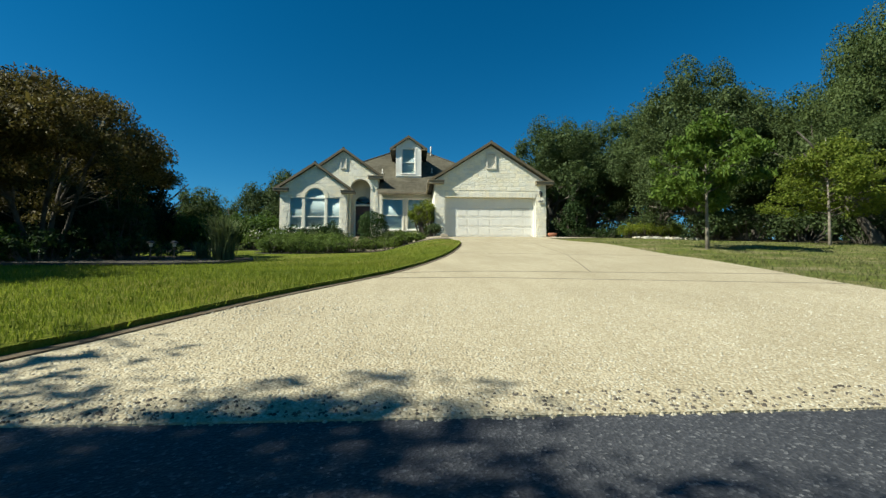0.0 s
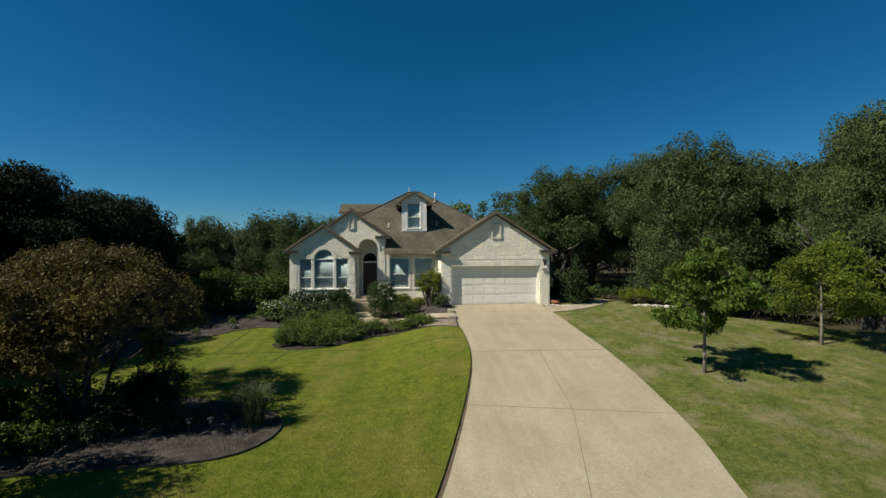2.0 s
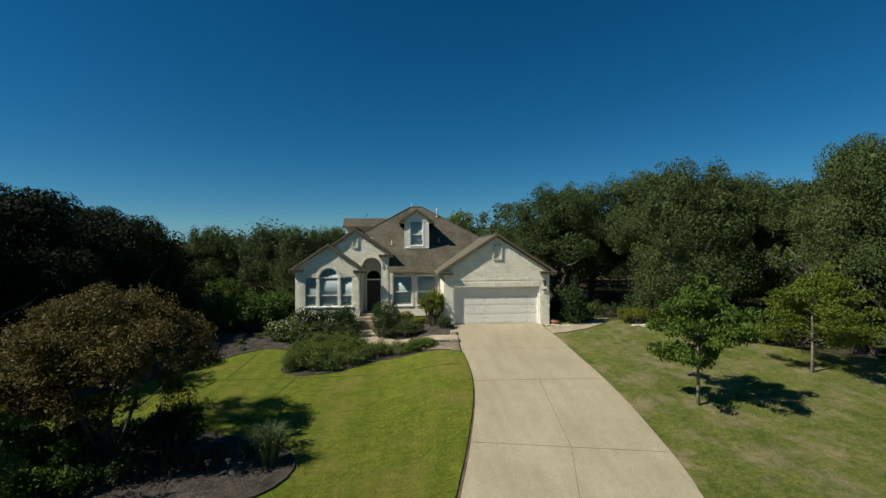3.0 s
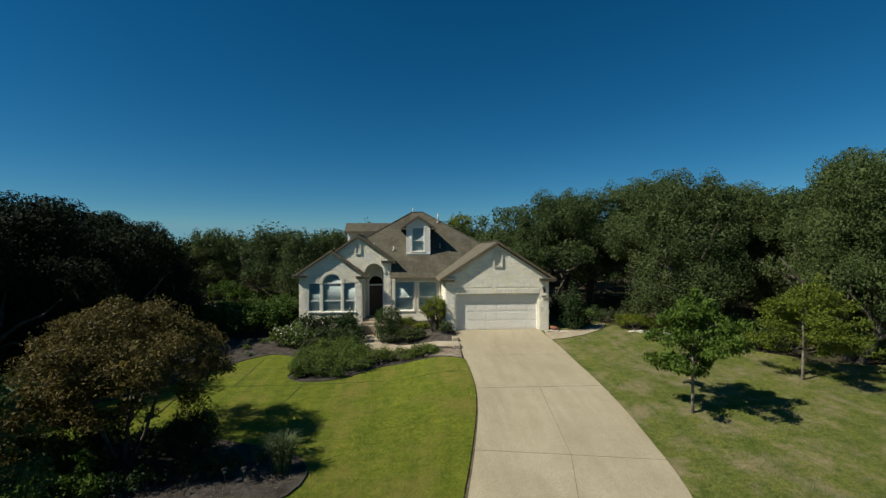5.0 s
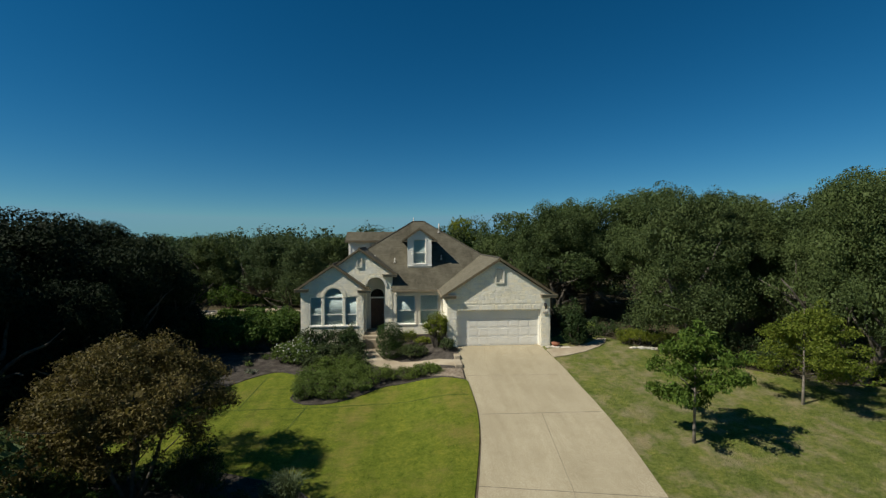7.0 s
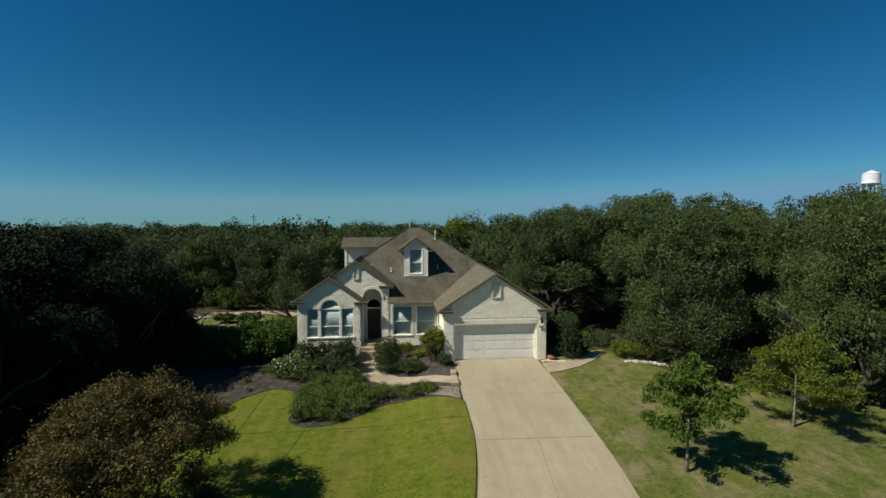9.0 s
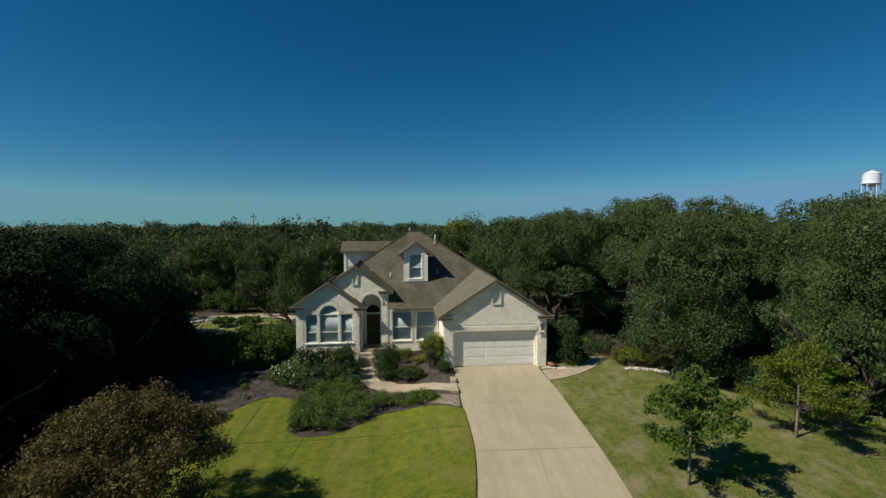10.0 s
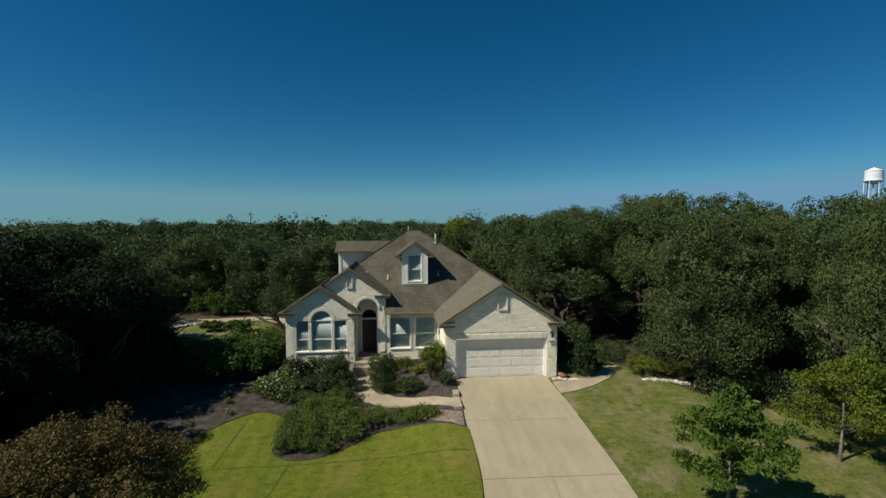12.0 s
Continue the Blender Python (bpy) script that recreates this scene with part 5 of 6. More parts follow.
def blade_clump(name, label, x, y, n, height, spread, material, width=0.012, seed=0, lean=0.6, category="grass clump"):
    """A tussock of long arching blades."""
    rng = np.random.default_rng(seed)
    ob = thing(name, label, category, (x, y, land(x, y) + 0.08))
    out = []
    for k in range(n):
        a, t = rng.random() * 6.28, rng.random() ** 0.7 * lean
        h = height * rng.uniform(0.6, 1.1)
        b0 = np.array([rng.normal(0, spread * 0.2), rng.normal(0, spread * 0.2), -0.05])
        d = np.array([math.cos(a), math.sin(a), 0.0])
        s = np.array([-d[1], d[0], 0.0]) * width
        p = [b0, b0 + d * t * h * 0.25 + np.array([0, 0, h * 0.5]), b0 + d * t * h * 0.62 + np.array([0, 0, h * 0.85]), b0 + d * t * h * 1.05 + np.array([0, 0, h * (1.0 - 0.25 * t)])]
        for i in range(3):
            w0, w1 = (1.0, 1.0, 0.6)[i], (1.0, 0.6, 0.1)[i]
            out.append([p[i] - s * w0, p[i] + s * w0, p[i + 1] + s * w1, p[i + 1] - s * w1])
    quads("tuft", np.array(out), material, ob)
    bm = bmesh.new()
    tube(bm, [(0, 0, -0.1), (0, 0, 0.1)], [spread * 0.25, spread * 0.12], 8)
    part("crown_base", bm, M_MULCH, ob)
    return ob


blade_clump("yucca", "grey-green spiky tussock at the tip of the island bed", -9.15, -13.35, 520, 1.25, 0.4, L_STRAW, 0.014, 8, 0.55, "yucca")
blade_clump("grass_tussock", "small olive grass tussock in the island bed", -10.0, -12.7, 160, 0.6, 0.4, L_STRAW, 0.009, 9, 0.9)


def path_light(x, y):
    ob = thing("path_light", "small black metal path light in the island bed", "garden light", (x, y, land(x, y) + 0.12), "path lights in the island bed")
    bm = bmesh.new()
    tube(bm, [(0, 0, -0.1), (0, 0, 0.36)], [0.012, 0.012], 6)
    part("stake", bm, M_LAMP, ob)
    bm = bmesh.new()
    tube(bm, [(0, 0, 0.36), (0, 0, 0.44)], [0.035, 0.045], 8)
    part("lens", bm, M_PIPE, ob, "pale lens")
    bm = bmesh.new()
    tube(bm, [(0, 0, 0.44), (0, 0, 0.47), (0, 0, 0.50)], [0.09, 0.085, 0.015], 10)
    part("cap", bm, M_LAMP, ob)
    return ob


path_light(-10.63, -13.93)
path_light(-10.1, -13.9)

# shrubs before the house
shrub("boxwood", "clipped rounded dark green bush beside the walk", -6.68, 0.45, [(0, 0, 0.6, 0.84, 0.6), (0.05, 0, 1.2, 0.9, 0.7), (-0.03, 0, 1.72, 0.8, 0.55)], L_CLIPPED, 0.034, 3000, 0.6, 0.25, lumps=0.08)
shrub("variegated_shrub", "open yellow-green shrub under the window", -5.55, 2.7, scatter_blobs(11, 14, 0.6, 0.35, 0.28, 0.55, 0.45), L_LIME, 0.07, 420, 0.35, seed=1)
shrub("low_shrub", "low rounded dark green shrub beside the walk", -5.2, -0.45, scatter_blobs(12, 16, 0.7, 0.5, 0.4, 0.5, 0.25), L_DUSKY, 0.05, 800, 0.5, seed=2)
shrub("low_shrub", "low rounded dark green shrub beside the driveway", -3.35, -0.75, scatter_blobs(13, 9, 0.34, 0.35, 0.3, 0.42, 0.2), L_DUSKY, 0.05, 800, 0.5, seed=3)
shrub("low_shrub", "low yellow-green perennial beside the driveway", -4.5, 1.6, scatter_blobs(14, 10, 0.5, 0.5, 0.3, 0.3, 0.15), L_LIME, 0.06, 420, 0.5, seed=4)
shrub("small_tree", "feathery yellow-green small tree before the garage corner", -3.68, 0.2, scatter_blobs(15, 42, 0.82, 0.6, 0.3, 0.85, 0.95) + [(0.05, 0, 2.0, 0.3, 0.28), (-0.2, 0, 1.2, 0.35, 0.35), (0.3, 0.1, 1.3, 0.35, 0.35), (0.1, -0.1, 0.65, 0.3, 0.4), (-0.1, 0.05, 0.9, 0.4, 0.4)], L_LIME, 0.06, 560, 0.35, seed=5, category="tree")
for i, (x, y, rx, ry, n, h) in enumerate([(-10.2, -3.9, 1.0, 0.9, 22, 0.62), (-8.9, -3.1, 1.1, 0.9, 24, 0.7), (-7.5, -3.1, 1.0, 0.7, 20, 0.55), (-9.9, -1.9, 1.1, 0.9, 22, 0.62), (-8.9, -1.2, 0.8, 0.8, 18, 0.6), (-5.6, -3.1, 1.0, 0.35, 16, 0.42), (-4.5, -3.5, 0.7, 0.3, 12, 0.42), (-10.5, -4.9, 0.55, 0.5, 12, 0.5), (-9.3, -4.9, 0.6, 0.45, 12, 0.5), (-8.2, -4.3, 0.6, 0.4, 12, 0.5), (-10.7, -3.0, 0.5, 0.6, 12, 0.6)]):
    shrub("juniper", "sprawling feathery green juniper spilling over the bed", x, y, scatter_blobs(20 + i, int(n * 1.5), rx * 1.22, ry * 1.22, 0.36, h, 0.12), L_SHRUB, 0.055, 680, 0.28, 0.75, seed=20 + i, group="junipers before the house", lumps=0.45)
for i, (x, y) in enumerate([(-12.9, 0.3), (-11.9, -0.1), (-12.3, 1.1)]):
    s_ = shrub("flowering_shrub", "leafy light green shrub with pale flowers", x, y, scatter_blobs(40 + i, 18, 0.78, 0.6, 0.34, 0.68, 0.3), L_SHRUB, 0.07, 420, 0.6, seed=40 + i, group="flowering shrubs before the house")
    rg = np.random.default_rng(60 + i)
    quads("flowers", blob_leaves(rg, scatter_blobs(40 + i, 18, 0.80, 0.62, 0.35, 0.7, 0.34), (10, 24, 14)[i], 0.045, 0.8, 0.12), L_PETAL, s_, "pale bluish-white flowers")["kind"] = "stuff"
for i, (x, y, h) in enumerate([(-12.2, 2.5, 1.35), (-11.2, 2.4, 1.4), (-10.1, 2.2, 1.55), (-9.4, 1.2, 1.5), (-9.2, 2.5, 1.6)]):
    shrub("foundation_shrub", "dense green shrub under the arched window", x, y, scatter_blobs(50 + i, 14, 0.5, 0.45, 0.34, h * 0.75, 0.25), (L_DUSKY, L_BOX)[i % 2], 0.06, 520, 0.5, seed=50 + i, group="shrubs under the windows")
for i, (x, y, r, h) in enumerate([(-19.8, 4.6, 1.5, 2.0), (-18.0, 3.6, 1.5, 2.1), (-16.4, 3.2, 1.4, 2.1), (-15.0, 3.4, 1.3, 2.2), (-13.9, 4.4, 1.1, 2.3), (-16.8, 5.6, 1.5, 2.2), (-14.8, 6.4, 1.4, 2.3)]):
    shrub("hedge_shrub", "large dense green shrub in a row beside the house", x, y, scatter_blobs(70 + i, 26, r, r * 0.8, 0.5, h * 0.62, 0.5), L_HEDGE, 0.085, 330, 0.55, seed=70 + i, group="hedge beside the house")
for i, (x, y) in enumerate([(-15.3, 0.5), (-14.2, 0.9), (-14.3, -1.5), (-15.8, -2.6), (-16.6, -1.2), (-14.9, -0.4)]):
    shrub("bed_plant", "small grey-green plant in the mulch", x, y, scatter_blobs(80 + i, 5, 0.22, 0.22, 0.2, 0.2, 0.08), (L_SAGE, L_SHRUB)[i % 2], 0.05, 420, 0.5, seed=80 + i, group="small plants in the mulch")

shrub("island_shrub", "leafy green shrub at the front of the island bed", -14.7, -14.5, scatter_blobs(6, 18, 1.0, 0.6, 0.4, 0.55, 0.25), L_HEDGE, 0.07, 420, 0.5)
# Added to darken the bed's front, which lies in shade.
shrub("island_shrub", "low shrub added at the island bed's front, dark-leaved for shade", -12.9, -14.1, scatter_blobs(7, 14, 0.8, 0.5, 0.3, 0.4, 0.2), L_BOX, 0.06, 420, 0.5)
for i, (x, y) in enumerate([(-16.9, -12.3), (-15.4, -11.6), (-13.3, -11.9), (-17.2, -14.2)]):
    shrub("island_shrub", "shaded dark green shrub under the crape myrtle", x, y, scatter_blobs(260 + i, 16, 0.8, 0.6, 0.36, 0.6, 0.25), (L_BOX, L_DUSKY)[i % 2], 0.06, 420, 0.5, seed=260 + i)
# shrubs that close the bed between the junipers and the porch
for i, (x, y, r, h) in enumerate([(-8.8, 0.5, 0.5, 0.75), (-8.7, -0.6, 0.5, 0.6), (-10.6, 0.4, 0.65, 0.65), (-11.0, -0.9, 0.55, 0.5), (-9.7, 0.2, 0.55, 0.7)]):
    shrub("bed_shrub", "full feathery green shrub between the junipers and the porch", x, y, scatter_blobs(230 + i, 18, r, r * 0.8, 0.34, h, 0.25), L_DUSKY, 0.06, 460, 0.4, 0.7, seed=230 + i, group="shrubs beside the porch", lumps=0.4)

# undergrowth below the oaks
# Darker oak leaves put shade into the undergrowth's colour.
for i, (x, y, r, h) in enumerate([(11.2, -2.9, 1.3, 1.7), (12.8, -3.4, 1.4, 1.9), (14.4, -4.6, 1.4, 1.7), (16.8, -5.6, 1.5, 1.8), (10.4, 2.2, 1.4, 1.8), (13.2, 0.2, 1.6, 2.0), (6.4, 5.6, 1.3, 1.8), (19.0, -7.2, 1.5, 1.7)]):
    shrub("undergrowth_shrub", "oak sprouts under the trees, their green darkened for shade", x, y, scatter_blobs(200 + i, 22, r, r * 0.8, 0.42, h * 0.6, 0.3), L_SHADEOAK, 0.07, 330, 0.55, seed=200 + i, group="undergrowth below the oaks")

# young trees in the dry lawn
def young_tree(name, label, x, y, height, clear, radius, material, size, aspect, leaves, seed, droop, tiers, rise, shift=(0.0, 0.0)):
    """A slim tree: a straight stem and branches that carry separate sprays of leaves, widest below the middle."""
    rng = np.random.default_rng(seed)
    ob = thing(name, label, "tree", (x, y, land(x, y)))
    pts = [(0, 0, -0.2), (0.02, 0.01, clear * 0.5), (0.0, -0.03, clear), (0.05, 0.02, height * 0.6), (0.02, 0, height * 0.92)]
    part("trunk", tube(bmesh.new(), pts, [0.07, 0.055, 0.045, 0.028, 0.008], 8), M_PALEBARK, ob, "slim pale trunk", True)
    lobes = []
    for k in range(tiers):
        u = k / (tiers - 1)
        h = clear + (height * 0.86 - clear) * u
        a = k * 2.39996 + rng.normal(0, 0.3)
        ln = radius * (0.95 + 0.3 * u - 1.08 * u * u) * rng.uniform(0.8, 1.2)
        end = (ln * math.cos(a) + shift[0] * u, ln * math.sin(a) + shift[1] * u, h + ln * rise)
        part("branch", tube(bmesh.new(), [(0.02, 0, h - 0.1), (end[0] * 0.5, end[1] * 0.5, h + ln * rise * 0.65), end], [0.022, 0.012, 0.004], 5), M_BARK, ob)
        for q in (0.35, 0.62, 0.86, 1.05):
            r = radius * rng.uniform(0.17, 0.27)
            lobes.append((end[0] * q + rng.normal(0, 0.1), end[1] * q + rng.normal(0, 0.1), h + ln * rise * q + rng.normal(0, 0.06), r, r * 0.62))
    lobes.append((shift[0], shift[1], height * 0.93, radius * 0.16, radius * 0.2))
    quads("crown", crown_leaves(rng, lobes, leaves, size, 0.42, 0.44, 0.8, aspect, 0.8, False, 0.0, droop, 0.12), material, ob)
    return ob


young_tree("young_tree", "slim young tree with long drooping green leaves", 5.25, -11.0, 4.75, 1.4, 1.6, L_YOUNG, 0.096, 0.36, 11500, 3, 1.4, 24, 0.3, (0.15, 0.0))
young_tree("young_tree", "slim young tree with layered yellow-green leaves", 12.05, -8.45, 4.7, 1.25, 1.95, L_LIMEDARK, 0.058, 0.5, 19000, 4, 0.2, 26, 0.16, (0.8, 0.0))


def rock(bm, rng, x, y, sx, sy, sz):
    made = bmesh.ops.create_icosphere(bm, subdivisions=2, radius=1.0)["verts"]
    ph = rng.random(3) * 6
    for v in made:
        k = 1 + 0.14 * math.sin(4 * v.co.x + ph[0]) + 0.12 * math.sin(5 * v.co.y + ph[1]) + 0.1 * math.sin(5 * v.co.z + ph[2])
        c = Vector([math.copysign(abs(a) ** 0.7, a) for a in v.co]) * k
        v.co = Vector((x + c.x * sx, y + c.y * sy, c.z * sz))
    return bm


rg = np.random.default_rng(12)
for i in range(15):
    k = i / 14
    x, y = 7.9 + 2.9 * k, -1.0 - 1.2 * k * k
    bm = rock(bmesh.new(), rg, 0, 0, rg.uniform(0.1, 0.19), rg.uniform(0.08, 0.12), rg.uniform(0.05, 0.09))
    ob = new("edging_stone", to_mesh("edging_stone", bm, M_ROCK))
    ob.location = (x, y + rg.normal(0, 0.03), land(x, y) + 0.05)
    tagged(ob, "rough pale limestone in a loose edging row", "rock", "stones along the wood's edge")
for i, (x, y) in enumerate([(8.0, -0.2), (8.7, -0.3), (9.4, -0.5), (10.2, -0.8), (8.4, 0.5), (9.2, 0.3)]):
    shrub("tall_grass", "fine light green grassy mound at the wood's edge", x, y, scatter_blobs(130 + i, 9, 0.5, 0.4, 0.3, 0.5, 0.2), L_LIME, 0.11, 520, 0.14, 0.8, seed=130 + i, group="grassy mounds at the wood's edge", category="grass clump")
shrub("climbing_shrub", "tall leafy evergreen shrub beside the garage wall", 4.75, -0.1, scatter_blobs(90, 30, 0.5, 0.5, 0.36, 1.3, 0.4) + [(0, 0, 2.2, 0.42, 0.4), (-0.2, 0.1, 1.7, 0.4, 0.5), (0.25, 0, 0.6, 0.45, 0.5), (0, -0.1, 0.35, 0.55, 0.35), (-0.1, 0.1, 2.6, 0.35, 0.4)], L_BOX, 0.06, 620, 0.55, seed=90)
shrub("fern_patch", "low plants that fill the shaded ground under the oaks", 6.2, 3.4, scatter_blobs(91, 14, 1.3, 0.9, 0.35, 0.4, 0.15), L_SHRUB, 0.07, 300, 0.4, seed=91)
# Dark plants added over lit ground, standing in for deep shade.
for i, (x, y) in enumerate([(5.7, 1.3), (7.6, 2.4), (8.3, 4.4)]):
    shrub("fern_patch", "low plants that fill the shaded ground under the oaks", x, y, scatter_blobs(92 + i, 14, 1.1, 0.8, 0.35, 0.45, 0.15), L_BOX, 0.07, 300, 0.4, seed=92 + i)

pot = thing("flower_pot", "squat terracotta bowl on a stone slab by the garage", "flower pot", (3.45, -0.35, land(3.45, -0.35) + 0.02))
bm = bmesh.new()
tube(bm, [(0, 0, 0.05), (0, 0, 0.12), (0, 0, 0.24), (0, 0, 0.26), (0, 0, 0.22)], [0.16, 0.24, 0.27, 0.25, 0.2], 16)
part("bowl", bm, M_CLAY, pot, smooth=True)
part("soil", tube(bmesh.new(), [(0, 0, 0.2), (0, 0, 0.23)], [0.22, 0.2], 12), M_MULCH, pot)
for x, y, sx, sy in ((3.45, -0.4, 0.34, 0.26), (3.95, -0.62, 0.3, 0.2), (3.0, -0.5, 0.22, 0.16)):
    bm = rock(bmesh.new(), rg, 0, 0, sx, sy, 0.05)
    ob = new("stepping_stone", to_mesh("stepping_stone", bm, M_ROCK))
    ob.location = (x, y, land(x, y) + 0.02)
    tagged(ob, "flat pale stepping stone beside the garage", "stone", "stepping stones by the garage")

hoop = thing("basketball_hoop", "free-standing basketball hoop with a pale backboard under the oaks", "basketball hoop", (15.1, 15.5, land(15.1, 15.5)))
part("pole", tube(bmesh.new(), [(0, 0.75, -0.1), (0, 0.75, 2.4), (0, 0.35, 3.0), (0, 0.05, 3.1)], [0.055, 0.05, 0.045, 0.04], 8), M_LAMP, hoop, "dark metal pole")
part("base", boxes((-0.4, 0.4, 0.3, 1.3, 0.0, 0.16), bevel=0.04), M_LAMP, hoop)
part("backboard", boxes((-0.56, 0.56, 0.0, 0.04, 2.75, 3.5), bevel=0.015), M_WHITE, hoop, "pale rectangular backboard")
bm = bmesh.new()
tube(bm, [(0.23 * math.cos(k * 0.3927), -0.25 + 0.23 * math.sin(k * 0.3927), 2.95) for k in range(17)], [0.01] * 17, 5)
part("rim", bm, M_CLAY, hoop, "orange metal rim")

# garden behind the hedge: gravel ring with a kerb of pale stones
tagged(sheet("garden_path", curve_through([(-27.6, 15.2), (-26.6, 19.8), (-23.5, 20.0), (-19.5, 20.6), (-16.5, 19.0), (-16.5, 17.6), (-19.5, 19.0), (-23.5, 18.2), (-25.4, 17.6), (-25.8, 15.6), (-24.0, 14.4), (-25.5, 13.6)], 0.5), 0.06, M_WALK, 0.1, 0.6), "pale gravel path round a garden bed", "path", kind="structure")
tagged(sheet("garden_lawn", curve_through([(-25.2, 16.0), (-24.6, 17.4), (-22.0, 17.9), (-19.0, 18.2), (-17.2, 16.6), (-17.5, 13.0), (-20.0, 11.5), (-23.5, 13.6)], 0.5), 0.05, M_DRYLAWN, 0.1, 0.7), "rough green garden bed behind the hedge", "lawn", kind="structure")
for i in range(22):
    a = 0.9 + i * 0.13
    x, y = -22.3 + 3.5 * math.cos(a + 1.3), 15.6 + 2.2 * math.sin(a + 1.3)
    bm = rock(bmesh.new(), rg, 0, 0, 0.2, 0.16, 0.14)
    ob = new("kerb_stone", to_mesh("kerb_stone", bm, M_ROCK))
    ob.location = (x, y, land(x, y) + 0.12)
    tagged(ob, "pale rough stone in a garden kerb", "rock", "kerb stones of the garden bed")
for i, (x, y, r, h) in enumerate([(-25.0, 22.5, 1.5, 2.6), (-23.4, 22.2, 1.2, 1.9), (-20.5, 22.0, 1.2, 1.5), (-19.0, 22.2, 1.2, 1.5), (-17.5, 21.8, 1.0, 1.4), (-30.4, 24.0, 1.7, 2.2), (-27.8, 24.6, 1.5, 1.9), (-32.8, 22.0, 1.6, 2.2), (-22.0, 15.0, 0.8, 0.8), (-19.6, 14.6, 0.9, 0.9)]):
    shrub("garden_shrub", "rounded green shrub behind the garden bed", x, y, scatter_blobs(100 + i, 16, r, r * 0.7, 0.5, h * 0.6, 0.3), L_HEDGE, 0.11, 190, 0.55, seed=100 + i, group="shrubs of the rear garden")

# far things
pole = thing("utility_pole", "tall wooden utility pole above the far trees", "utility pole", (-68.0, 165.0, 0.0))
part("post", tube(bmesh.new(), [(0, 0, -1), (0, 0, 13.5)], [0.2, 0.14], 8), M_BARK, pole)
part("crossarm", boxes((-1.3, 1.3, -0.08, 0.08, 12.2, 12.45)), M_BARK, pole)
part("transformer", tube(bmesh.new(), [(0.5, 0, 10.6), (0.5, 0, 11.6)], [0.3, 0.3], 10), M_PIPE, pole)


def water_tower(x, y, top, r):
    ob = thing("water_tower", "white steel water tower with conical roof", "water tower", (x, y, 0))
    h = r * 1.85
    bm = bmesh.new()
    prof = [(0.05, top), (r * 0.5, top - r * 0.24), (r * 1.03, top - r * 0.52), (r, top - r * 0.56), (r, top - h), (r * 0.86, top - h - r * 0.28), (r * 0.45, top - h - r * 0.5), (0.6, top - h - r * 0.56)]
    n = 24
    rings = [[bm.verts.new((a * math.cos(6.2832 * k / n), a * math.sin(6.2832 * k / n), z)) for k in range(n)] for a, z in prof]
    for u, v in zip(rings, rings[1:]):
        for k in range(n):
            bm.faces.new((u[k], u[(k + 1) % n], v[(k + 1) % n], v[k]))
    part("tank", bm, M_TANK, ob, smooth=False)
    part("riser", tube(bmesh.new(), [(0, 0, -2), (0, 0, top - h - r * 0.4)], [0.45, 0.45], 10), M_TANK, ob)
    for k in range(6):
        a = 6.2832 * k / 6 + 0.3
        c, s = math.cos(a), math.sin(a)
        part("leg", tube(bmesh.new(), [(r * 1.25 * c, r * 1.25 * s, -2), (r * 0.95 * c, r * 0.95 * s, top - h)], [0.24, 0.2], 8), M_TANK, ob)
    part("balcony", tube(bmesh.new(), [(0, 0, top - h - 0.2), (0, 0, top - h + 0.15)], [r * 1.12, r * 1.12], 24), M_TANK, ob)
    return ob


water_tower(296.0, 240.0, 43.5, 4.6)


# ---- many small pieces ----
def stone_meshes():
    out = []
    rng = np.random.default_rng(77)
    for k in range(6):
        bm = bmesh.new()
        v = {}
        for i, (x, z) in enumerate(((-0.5, -0.5), (0.5, -0.5), (0.5, 0.5), (-0.5, 0.5))):
            jx, jz = rng.uniform(-0.03, 0.03, 2)
            v["b", i] = bm.verts.new((x + jx, 0.5, z + jz))
            v["m", i] = bm.verts.new((x + jx, -0.2 + rng.uniform(-0.15, 0.15), z + jz))
            v["f", i] = bm.verts.new((x * 0.93 + jx, -0.46 + rng.uniform(-0.12, 0.12), z * 0.9 + jz))
        c = bm.verts.new((rng.uniform(-0.2, 0.2), -0.56, rng.uniform(-0.2, 0.2)))
        for i in range(4):
            j = (i + 1) % 4
            bm.faces.new((v["b", i], v["b", j], v["m", j], v["m", i]))
            bm.faces.new((v["m", i], v["m", j], v["f", j], v["f", i]))
            bm.faces.new((v["f", i], v["f", j], c))
        out.append(to_mesh("stone", bm, M_STONE))
    return out


STONES = stone_meshes()


